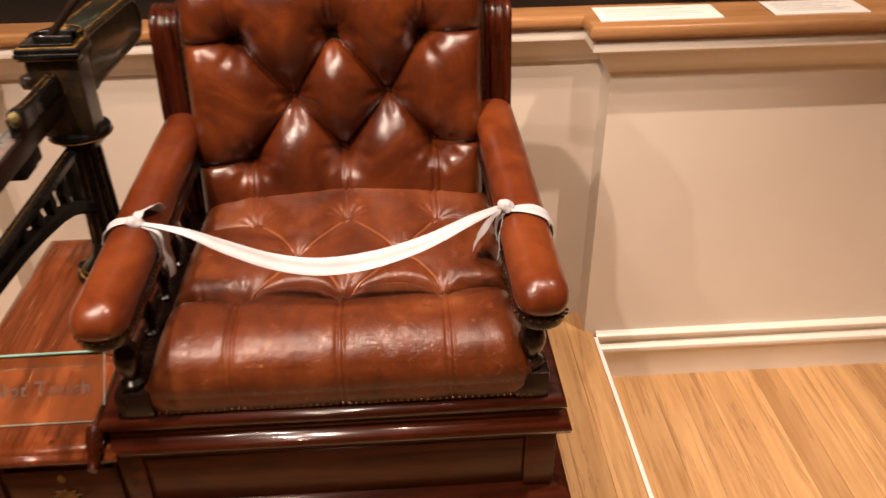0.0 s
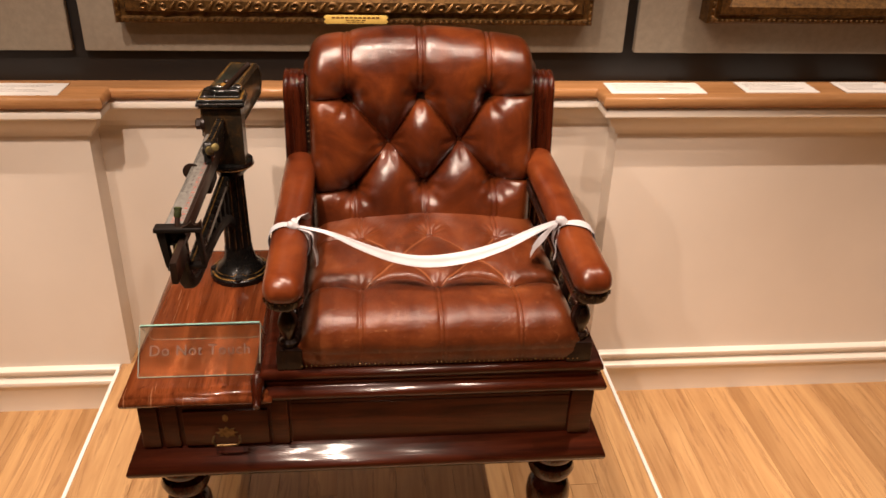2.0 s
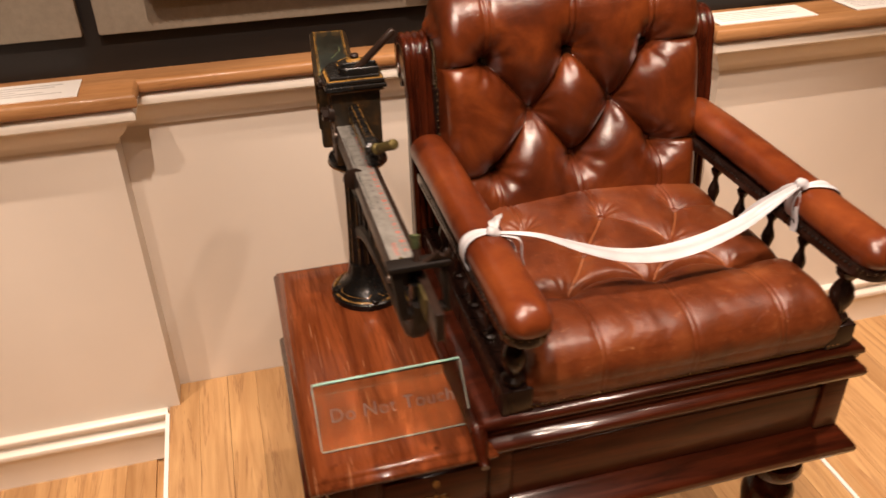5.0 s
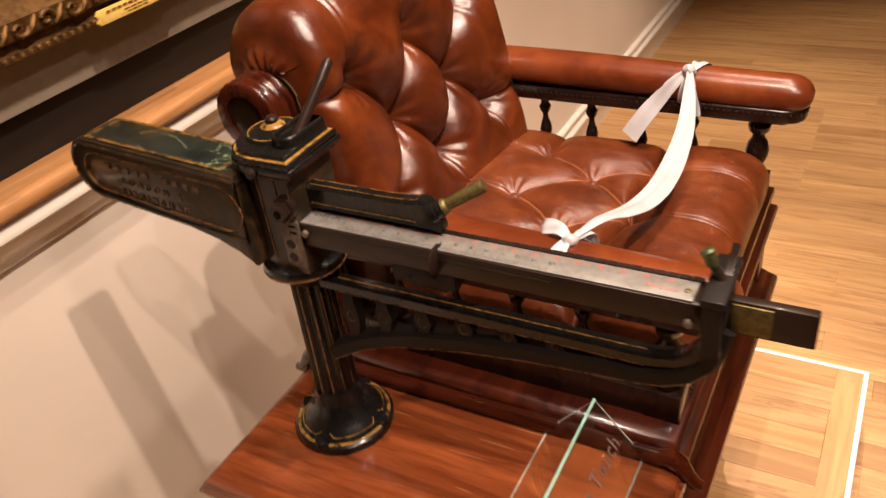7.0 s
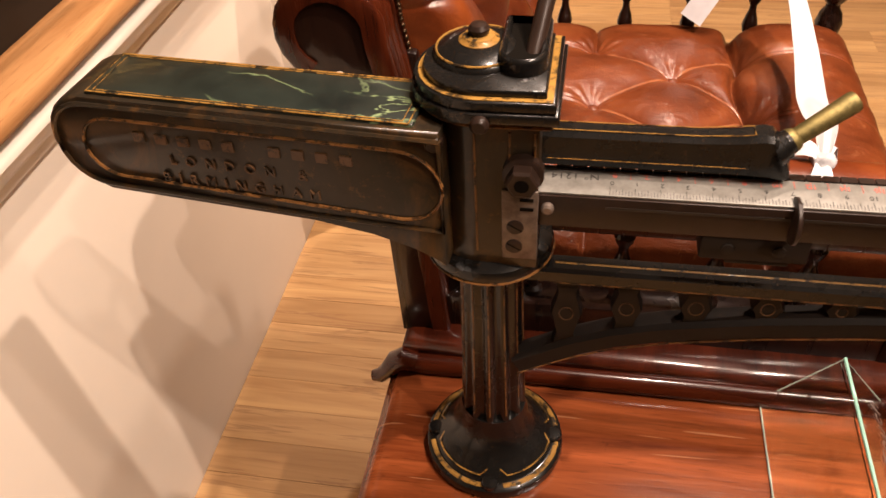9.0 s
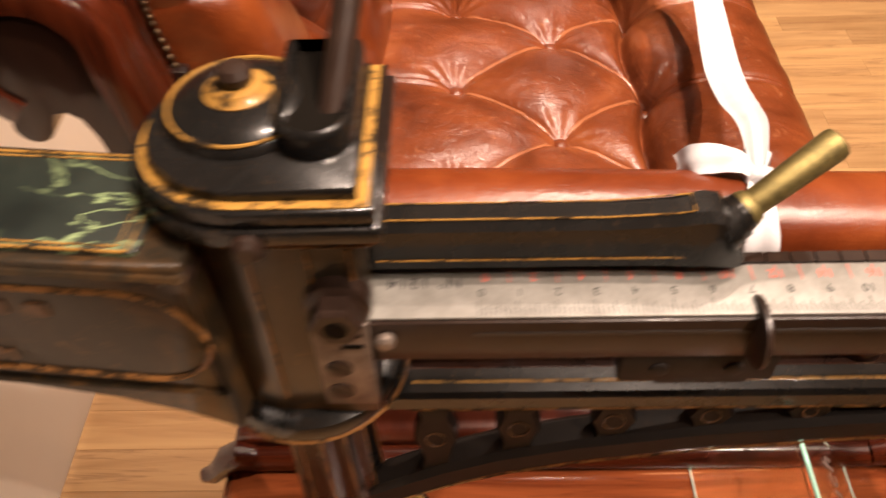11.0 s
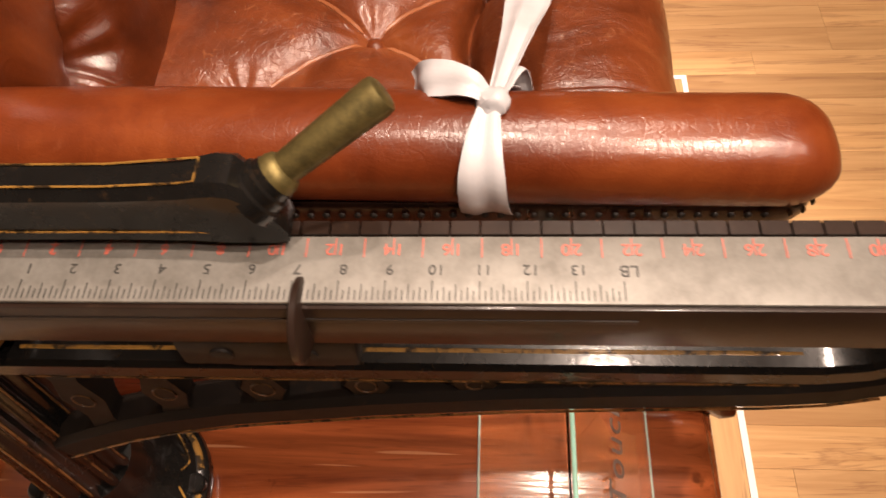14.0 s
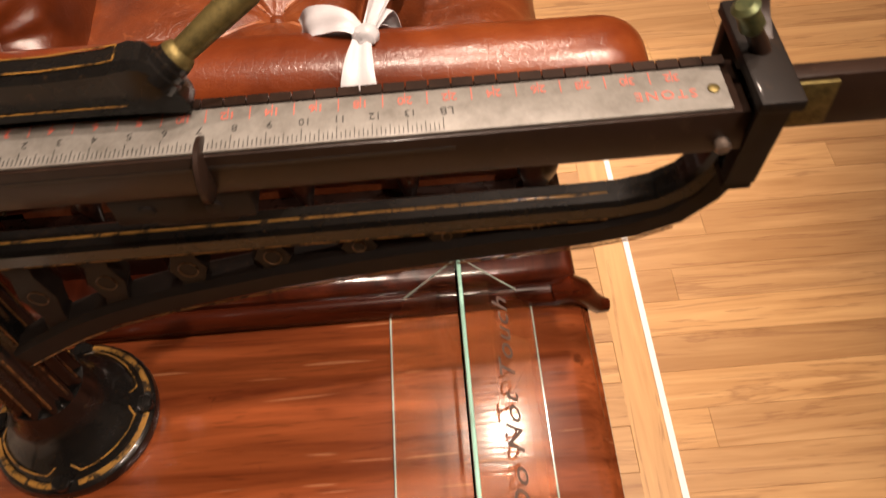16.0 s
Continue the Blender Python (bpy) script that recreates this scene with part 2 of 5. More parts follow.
CEILING = paint_mat("white_ceiling_paint", (0.80, 0.79, 0.77), 0.8, 0.03)
IRON = iron_mat("black_japanned_iron", (0.0050, 0.0046, 0.0042), (0.075, 0.040, 0.016), 0.24, 0.27)
DULL_IRON = dull_iron_mat()
BROWN_IRON = iron_mat("browned_iron", (0.015, 0.0085, 0.006), (0.050, 0.030, 0.018), 0.4, 0.34)
BROWN_IRON.node_tree.nodes["Principled BSDF"].inputs["Coat Weight"].default_value = 0.10
OLIVE_IRON = iron_mat("worn_olive_paint", (0.0145, 0.0108, 0.0068), (0.105, 0.050, 0.015), 0.55, 0.33, 0.58, 0.8)
GOLD_LINE = iron_mat("gold_lining_paint", (0.215, 0.115, 0.025), (0.02, 0.014, 0.008), 0.96, 0.38, 0.51)
OCHRE_LINE = iron_mat("rubbed_bronze_paint", (0.125, 0.056, 0.017), (0.014, 0.010, 0.006), 0.96, 0.40, 0.50)
DULL_BRONZE = iron_mat("dull_cast_bronze", (0.060, 0.030, 0.013), (0.014, 0.010, 0.006), 0.9, 0.42, 0.52)
FINE_GOLD = iron_mat("faded_gold_line", (0.19, 0.100, 0.022), (0.012, 0.009, 0.006), 0.96, 0.42, 0.50)
MARBLE = marble_mat()
PALE_STEEL = metal_mat("brownish_steel", (0.17, 0.135, 0.11), 0.40, (0.07, 0.05, 0.04), 0.4)
NICKEL = metal_mat("nickel_plate", (0.215, 0.207, 0.187), 0.46, (0.140, 0.132, 0.116), 0.25)
BRASS = metal_mat("old_brass", (0.185, 0.145, 0.052), 0.50, (0.075, 0.060, 0.022), 0.8, 110)
GREEN_BRASS = metal_mat("verdigris_brass", (0.13, 0.14, 0.060), 0.42, (0.040, 0.065, 0.032), 0.7, 90)
NAIL = metal_mat("dark_bronze_nails", (0.085, 0.052, 0.026), 0.32, (0.025, 0.016, 0.010), 0.9)
PLATE_BRASS = metal_mat("dull_handle_brass", (0.34, 0.22, 0.095), 0.35, (0.05, 0.03, 0.015), 0.9)
GILT = metal_mat("gilt_gesso", (0.18, 0.095, 0.029), 0.44, (0.040, 0.018, 0.006), 0.7, 60)
PLAQUE = metal_mat("brass_plaque", (0.85, 0.60, 0.16), 0.35, (0.70, 0.47, 0.11), 0.25)
RIBBON = paint_mat("white_satin", (0.52, 0.515, 0.535), 0.40, 0.10, 30, 0.15)
PAPER = paint_mat("white_card", (0.84, 0.82, 0.78), 0.6, 0.02)
GREY_INK = paint_mat("grey_ink", (0.40, 0.38, 0.36), 0.7, 0.05)
BLACK_INK = paint_mat("black_numerals", (0.035, 0.033, 0.030), 0.5, 0.1)
RED_INK = paint_mat("red_numerals", (0.46, 0.115, 0.080), 0.5, 0.15)
ETCH = paint_mat("engraved_letters", (0.105, 0.078, 0.066), 0.6, 0.1)
ACRYLIC = glass_mat()
CLEAR_EDGE = paint_mat("pale_acrylic_edge", (0.30, 0.37, 0.32), 0.12, 0.1)
ACRYLIC_EDGE = paint_mat("green_acrylic_edge", (0.36, 0.66, 0.55), 0.15, 0.1)
CANVAS = paint_mat("dark_landscape_canvas", (0.06, 0.05, 0.03), 0.4, 0.5, 6)


# building helpers
def finish(bm, sharp=38):
    bmesh.ops.recalc_face_normals(bm, faces=bm.faces)
    me = bpy.data.meshes.new("mesh")
    bm.to_mesh(me)
    bm.free()
    me.polygons.foreach_set("use_smooth", [True] * len(me.polygons))
    me.set_sharp_from_angle(angle=radians(sharp))
    return me


def holder(name, at, label, category, group=""):
    ob = new(name)
    ob.location, ob.empty_display_size = at, 0.05
    return tagged(ob, label, category, group)


def part(name, bm, mat, parent=None, label="", sharp=38):
    me = bm if isinstance(bm, bpy.types.Mesh) else finish(bm, sharp)
    if not me.materials:
        me.materials.append(mat)
    ob = new(name, me)
    if parent is not None:
        ob.parent = parent
        ob.matrix_parent_inverse = Matrix.Translation(-parent.location if parent.type == "EMPTY" else (0, 0, 0))
    if label:
        ob["label"] = label
    return ob


def structure(name, bm, mat, label, category, sharp=38):
    return tagged(part(name, bm, mat, sharp=sharp), label, category, kind="structure")


def box(bm, x0, x1, y0, y1, z0, z1, bev=0.0, seg=2):
    made = bmesh.ops.create_cube(bm, size=1.0, matrix=Matrix.LocRotScale(((x0 + x1) / 2, (y0 + y1) / 2, (z0 + z1) / 2), None, (x1 - x0, y1 - y0, z1 - z0)))
    if bev:
        edges = {e for v in made["verts"] for e in v.link_edges}
        bmesh.ops.bevel(bm, geom=list(edges), offset=bev, segments=seg, affect="EDGES", profile=0.5)
    return bm


def boxed(*a, **k):
    return box(bmesh.new(), *a, **k)


def loops(bm, rings, close_u=True, cap=True):
    vs = [[bm.verts.new(p) for p in ring] for ring in rings]
    n = len(vs[0])
    for a, b in zip(vs, vs[1:]):
        for i in range(n if close_u else n - 1):
            j = (i + 1) % n
            bm.faces.new((a[i], a[j], b[j], b[i]))
    if cap and close_u:
        bm.faces.new(vs[0][::-1])
        bm.faces.new(vs[-1])
    return bm


def lathe(bm, profile, cx, cy, seg=28, flute=0.0, flutes=12):
    rings = []
    for r, z in profile:
        ring = []
        for i in range(seg):
            a = 2 * math.pi * i / seg
            rr = r * (1 - flute * abs(math.sin(a * flutes / 2)) ** 3) if flute else r
            ring.append((cx + rr * math.cos(a), cy + rr * math.sin(a), z))
        rings.append(ring)
    return loops(bm, rings)


def tube(bm, pts, radius, seg=12, flat=1.0):
    pts = [Vector(p) for p in pts]
    radii = radius if isinstance(radius, (list, tuple)) else [radius] * len(pts)
    rings = []
    ref = Vector((0, 0, 1))
    for i, p in enumerate(pts):
        d = (pts[min(i + 1, len(pts) - 1)] - pts[max(i - 1, 0)]).normalized()
        s = d.cross(ref)
        s = s.normalized() if s.length > 1e-3 else Vector((1, 0, 0))
        u = s.cross(d).normalized()
        rings.append([p + radii[i] * (math.cos(a) * s + flat * math.sin(a) * u) for a in (2 * math.pi * k / seg for k in range(seg))])
    return loops(bm, rings)


def rect_moulding(profile, x0, x1, y0, y1):
    """A mitred moulding round a rectangle; profile: outward, z."""
    bm = bmesh.new()
    rings = [[(x0 - o, y0 - o, z), (x1 + o, y0 - o, z), (x1 + o, y1 + o, z), (x0 - o, y1 + o, z)] for o, z in profile]
    return loops(bm, rings)


def plan_sweep(profile, path, closed=True):
    """A profile (outward, z) along a plan path, mitred; outward lies to the right of the way."""
    bm = bmesh.new()
    rings = []
    for i, p in enumerate(path):
        a = Vector(path[i]) - Vector(path[i - 1]) if i else None
        b = Vector(path[i + 1]) - Vector(path[i]) if i + 1 < len(path) else None
        na = Vector((a.y, -a.x)).normalized() if a else None
        nb = Vector((b.y, -b.x)).normalized() if b else None
        m = (na + nb) / (1 + na.dot(nb)) if a and b else (na or nb)
        rings.append([(p[0] + m.x * o, p[1] + m.y * o, z) for o, z in profile])
    return loops(bm, rings)


def prism(bm, pts, axis, a0, a1, bev=0.0):
    """A flat outline pushed along an axis: pts are (y, z) for x, (x, z) for y, (x, y) for z."""
    def at(p, a):
        return {"x": (a, p[0], p[1]), "y": (p[0], a, p[1]), "z": (p[0], p[1], a)}[axis]
    lo = [bm.verts.new(at(p, a0)) for p in pts]
    hi = [bm.verts.new(at(p, a1)) for p in pts]
    caps = [bm.faces.new(lo[::-1]), bm.faces.new(hi)]
    for i in range(len(pts)):
        j = (i + 1) % len(pts)
        bm.faces.new((lo[i], lo[j], hi[j], hi[i]))
    if bev:
        edges = {e for f in caps for e in f.edges}
        bmesh.ops.bevel(bm, geom=list(edges), offset=bev, segments=2, affect="EDGES", profile=0.5)
    return bm


def outline_tube(bm, pts, radius, seg=6):
    """A closed line of paint or beading along points."""
    return tube(bm, list(pts) + [pts[0]], radius, seg)


NAIL_KINDS = {}


def nails(points, normal, parent, radius=0.0028, mat=None):
    """Single domed nails that share one mesh for each direction."""
    key = (tuple(normal), radius, mat)
    if key not in NAIL_KINDS:
        turn = Vector(normal).to_track_quat("Z", "Y").to_matrix().to_4x4()
        rings = []
        for k in range(4):
            a = math.pi / 2 * k / 3.2
            rings.append([turn @ Vector((radius * math.cos(a) * math.cos(t), radius * math.cos(a) * math.sin(t), radius * 0.8 * math.sin(a))) for t in (2 * math.pi * i / 7 for i in range(7))])
        NAIL_KINDS[key] = finish(loops(bmesh.new(), rings))
    for p in points:
        part("nail", NAIL_KINDS[key], mat or NAIL, parent).location = p


def lettering(text, size, matrix, depth=0.0004, space=1.0, align="CENTER"):
    cu = bpy.data.curves.new("lettering", "FONT")
    cu.body, cu.size, cu.extrude, cu.align_x, cu.align_y, cu.space_character = text, size, depth, align, "CENTER", space
    cu.resolution_u = 3
    ob = bpy.data.objects.new("lettering", cu)
    me = bpy.data.meshes.new_from_object(ob)
    bpy.data.objects.remove(ob)
    me.transform(matrix)
    me.materials.clear()
    return me


def joined(meshes):
    bm = bmesh.new()
    for me in meshes:
        bm.from_mesh(me)
    return bm


def smooth(a, b, x):
    t = np.clip((x - a) / (b - a), 0, 1)
    return t * t * (3 - 2 * t)


def seg_dist(px, py, ax, ay, bx, by):
    dx, dy = bx - ax, by - ay
    t = np.clip(((px - ax) * dx + (py - ay) * dy) / (dx * dx + dy * dy), 0, 1)
    return np.hypot(px - ax - t * dx, py - ay - t * dy)


def grid_mesh(P, wrap=False):
    """A mesh from an array of places, rows by columns."""
    nu, nv = P.shape[:2]
    idx = np.arange(nu * nv).reshape(nu, nv)
    f = np.stack([idx[:-1, :-1], idx[1:, :-1], idx[1:, 1:], idx[:-1, 1:]], -1).reshape(-1, 4)
    me = bpy.data.meshes.new("surface")
    me.from_pydata(P.reshape(-1, 3).tolist(), [], f.tolist())
    me.polygons.foreach_set("use_smooth", [True] * len(me.polygons))
    return me


# the room
FLOOR, WALL, PIER, XL, XR = -0.175, 1.125, 1.030, -0.940, 0.660
structure("floor", boxed(-6.0, 7.0, -7.0, 1.35, FLOOR - 0.12, FLOOR - 0.012), BOARD, "pale hardwood strip floor of the gallery", "floor")
structure("ceiling", boxed(-6.0, 7.0, -7.0, 1.5, 3.40, 3.50), CEILING, "plain white gallery ceiling", "ceiling")
structure("wall_south", boxed(-6.0, 7.0, -7.1, -7.0, FLOOR, 3.40), CREAM, "plain cream gallery wall", "wall")
structure("wall_west", boxed(-6.1, -6.0, -7.0, 1.35, FLOOR, 3.40), CREAM, "plain cream gallery wall", "wall")
structure("wall_east", boxed(7.0, 7.1, -7.0, 1.35, FLOOR, 3.40), CREAM, "plain cream gallery wall", "wall")
# The shade of the recess above the shelf is in this wall's colour.
structure("wall_north", boxed(-6.0, 7.0, 1.122, 1.350, 0.925, 3.40), DARK, "dark backing wall behind fabric panels, recess shade in its colour", "wall")
structure("wall_dado_1", boxed(-6.0, XL, PIER, 1.35, FLOOR, 0.932), CREAM, "projecting cream painted dado wall", "wall")
structure("wall_dado_2", boxed(XL, XR, WALL, 1.35, FLOOR, 0.932), CREAM, "recessed cream painted dado wall", "wall")
structure("wall_dado_3", boxed(XR, 7.0, PIER, 1.35, FLOOR, 0.932), CREAM, "projecting cream painted dado wall", "wall")
PLAN = [(-6.0, PIER), (XL, PIER), (XL, WALL), (XR, WALL), (XR, PIER), (7.0, PIER)]
structure("trim_1", plan_sweep([(0.0, 0.828), (0.012, 0.828), (0.014, 0.842), (0.022, 0.850), (0.034, 0.865), (0.044, 0.883), (0.047, 0.891), (0.058, 0.893), (0.066, 0.900), (0.068, 0.912), (0.064, 0.922), (0.058, 0.928), (0.0, 0.930)], PLAN), TRIM, "cream painted cove moulding under the shelf", "moulding")
structure("trim_2", plan_sweep([(-0.10, 0.931), (0.072, 0.931), (0.077, 0.935), (0.079, 0.942), (0.079, 0.954), (0.075, 0.961), (0.068, 0.965), (-0.10, 0.965)], PLAN), OAK, "honey-coloured wooden dado shelf along the wall", "shelf")
BASE = [(0.0, FLOOR), (0.017, FLOOR), (0.017, -0.074), (0.019, -0.071), (0.028, -0.066), (0.031, -0.058), (0.029, -0.049), (0.022, -0.044), (0.009, -0.041), (0.008, -0.030), (0.016, -0.026), (0.021, -0.018), (0.020, -0.008), (0.014, -0.002), (0.0, 0.0)]
structure("baseboard_1", plan_sweep(BASE, [(-6.0, PIER), (-0.975, PIER)]), TRIM, "stepped cream painted baseboard", "baseboard")
structure("baseboard_2", plan_sweep(BASE, [(0.695, PIER), (7.0, PIER)]), TRIM, "stepped cream painted baseboard", "baseboard")
GAPS = [-3.6, -2.27, -0.945, 0.680, 2.005, 3.4]
for i, (a, b) in enumerate(zip(GAPS, GAPS[1:])):
    structure(f"wall_panel_{i + 1}", boxed(a + 0.017, b - 0.017, 1.094, 1.121, 1.060, 2.60, bev=0.006), FABRIC, "oatmeal fabric covered display panel", "wall panel")

# the platform that the chair stands on
PX0, PX1, PY0 = -0.980, 0.694, -0.226
structure("platform", boxed(PX0 + 0.004, PX1 - 0.004, PY0 + 0.004, WALL, FLOOR, -0.012), BOARD, "low raised platform of pale hardwood boards", "platform")
bm = bmesh.new()
box(bm, PX0, PX1, PY0, PY0 + 0.011, FLOOR, 0.001)
box(bm, PX0, PX0 + 0.011, PY0 + 0.011, PIER - 0.03, FLOOR, 0.001)
box(bm, PX1 - 0.011, PX1, PY0 + 0.011, PIER - 0.03, FLOOR, 0.001)
structure("trim_3", bm, WHITE_EDGE, "white painted edging round the platform", "edging")

# the weighing chair: cabinet base
chair = holder("weighing_chair", (-0.13, 0.30, 0.0), "antique mahogany weighing chair with buttoned brown leather on a cabinet base", "chair")
BX0, BX1, BY0, BY1 = -0.600, 0.352, 0.026, 0.600
SPLIT = -0.335
part("cabinet_body", boxed(BX0, BX1, BY0, BY1, 0.485, 0.632, bev=0.002), FRONT_WOOD, chair)
part("base_moulding", rect_moulding([(-0.01, 0.447), (0.030, 0.447), (0.034, 0.452), (0.036, 0.460), (0.034, 0.468), (0.026, 0.478), (0.020, 0.484), (0.014, 0.492), (0.007, 0.500), (0.001, 0.506), (-0.01, 0.508)], BX0, BX1, BY0, BY1), MAHOGANY, chair, "polished ogee base moulding", 75)
part("lower_panel", boxed(-0.290, 0.300, BY0 - 0.002, BY0 + 0.006, 0.512, 0.608, bev=0.001), FRONT_WOOD, chair)
for x0, x1 in ((-0.332, -0.296), (0.303, 0.352)):
    part("stile", boxed(x0, x1, BY0 - 0.007, BY0 + 0.005, 0.507, 0.624, bev=0.002), FRONT_WOOD, chair)
for x0, x1 in ((-0.600, -0.562), (-0.555, -0.522)):
    part("stile", boxed(x0, x1, BY0 - 0.006, BY0 + 0.005, 0.507, 0.624, bev=0.003), FRONT_WOOD, chair)
drawer = part("drawer", boxed(-0.512, -0.338, BY0 - 0.008, BY0 + 0.05, 0.510, 0.600, bev=0.003), FRONT_WOOD, chair)
bm = bmesh.new()
HX, HZ, HY = -0.425, 0.545, BY0 - 0.0105
star = []
for i in range(16):
    r = 0.019 if i % 2 == 0 else 0.011
    a = math.pi / 2 + 2 * math.pi * i / 16
    star.append((HX + r * 1.25 * math.cos(a), HZ + r * 0.85 * math.sin(a)))
prism(bm, star, "y", HY, HY + 0.003, 0.0006)
tube(bm, [(HX - 0.026, HY - 0.004, HZ - 0.004), (HX - 0.028, HY - 0.012, HZ - 0.014), (HX - 0.022, HY - 0.013, HZ - 0.022), (HX + 0.022, HY - 0.013, HZ - 0.022), (HX + 0.028, HY - 0.012, HZ - 0.014), (HX + 0.026, HY - 0.004, HZ - 0.004)], 0.0026, 8)
part("handle", bm, PLATE_BRASS, drawer, "ornate brass drop handle")
bm = bmesh.new()
prism(bm, [(HX + 0.006 * math.cos(a), HZ + 0.038 + 0.009 * math.sin(a)) for a in (2 * math.pi * i / 14 for i in range(14))], "y", HY, HY + 0.003)
part("keyhole_plate", bm, PLATE_BRASS, drawer, "small brass keyhole plate")
# table side of the base
part("tabletop", rect_moulding([(-0.005, 0.624), (0.020, 0.624), (0.026, 0.630), (0.028, 0.637), (0.026, 0.643), (0.021, 0.646), (0.021, 0.651), (0.014, 0.656), (0.006, 0.659), (-0.003, 0.660)], BX0, -0.352, BY0, BY1), TABLE_WOOD, chair, "red mahogany side table top", 75)
# chair side: two-tier seat rail
part("seat_rail", rect_moulding([(-0.005, 0.626), (0.014, 0.626), (0.019, 0.632), (0.021, 0.640), (0.018, 0.648), (0.009, 0.654), (0.004, 0.662), (0.007, 0.672), (0.012, 0.680), (0.010, 0.690), (0.002, 0.696), (-0.02, 0.698)], SPLIT, BX1, BY0, BY1), MAHOGANY, chair, "moulded mahogany seat rail", 75)


def scroll_rail():
    bm = bmesh.new()
    tube(bm, [(-0.350, y, 0.668) for y in (0.03, 0.1, 0.3, 0.5, 0.6)], 0.014, 12)
    for y, s in ((0.022, -1), (0.606, 1)):
        tube(bm, [(-0.352, y - 0.012 * s, 0.672), (-0.352, y, 0.676), (-0.352, y + 0.012 * s, 0.668), (-0.353, y + 0.024 * s, 0.652), (-0.353, y + 0.034 * s, 0.640), (-0.353, y + 0.044 * s, 0.638)], [0.013, 0.015, 0.014, 0.0105, 0.0095, 0.007], 12)
    return bm


part("dividing_rail", scroll_rail(), MAHOGANY_Y, chair, "dark rail with carved scroll ends")

for x0, x1 in ((-0.272, -0.248), (0.274, 0.292)):
    part("side_gusset", boxed(x0, x1, 0.580, 0.612, 0.700, 1.040, bev=0.004), EBONY, chair)

# turned legs on castors
LEG = [(0.030, 0.450), (0.036, 0.446), (0.052, 0.432), (0.056, 0.418), (0.050, 0.402), (0.036, 0.395), (0.036, 0.389), (0.050, 0.382), (0.054, 0.368), (0.048, 0.352), (0.032, 0.344), (0.030, 0.336), (0.042, 0.326), (0.050, 0.305), (0.052, 0.280), (0.046, 0.230), (0.036, 0.160), (0.028, 0.110), (0.027, 0.100), (0.036, 0.092), (0.036, 0.080), (0.026, 0.072), (0.022, 0.050)]
for x, y in ((-0.540, 0.078), (0.292, 0.078), (-0.540, 0.545), (0.292, 0.545)):
    bm = bmesh.new()
    lathe(bm, LEG, x, y, 32)
    leg = part("leg", bm, MAHOGANY_Z, chair, "bulbous turned mahogany leg")
    bm = bmesh.new()
    lathe(bm, [(0.024, 0.062), (0.026, 0.052), (0.014, 0.044), (0.012, 0.036)], x, y, 16)
    tube(bm, [(x - 0.009, y, 0.022), (x + 0.009, y, 0.022)], 0.022, 18)
    part("castor", bm, BRASS, leg, "brass castor wheel")

# seat cushion
SX0, SX1, SY0, SY1 = -0.268, 0.312, 0.026, 0.545
SB = [(-0.140, 0.190), (0.023, 0.190), (0.186, 0.190), (-0.060, 0.296), (0.116, 0.293), (-0.140, 0.405), (0.023, 0.405), (0.186, 0.405)]
SBOW = {(0, 3): (0.004, -0.004), (1, 3): (0.007, 0.006), (1, 4): (0.004, -0.004), (2, 4): (0.008, 0.007)}
SCREASE = [(0, 3), (1, 3), (1, 4), (2, 4), (3, 5), (3, 6), (4, 6), (4, 7)]


def bowed(a, b, n=6):
    """Points of the curved fold between two seat buttons."""
    (ax, ay), (cx, cy) = SB[a], SB[b]
    ox, oy = SBOW.get((a, b), (0.005, 0.0))
    return [(ax + (cx - ax) * k / n + 4 * ox * k / n * (1 - k / n), ay + (cy - ay) * k / n + 4 * oy * k / n * (1 - k / n)) for k in range(n + 1)]


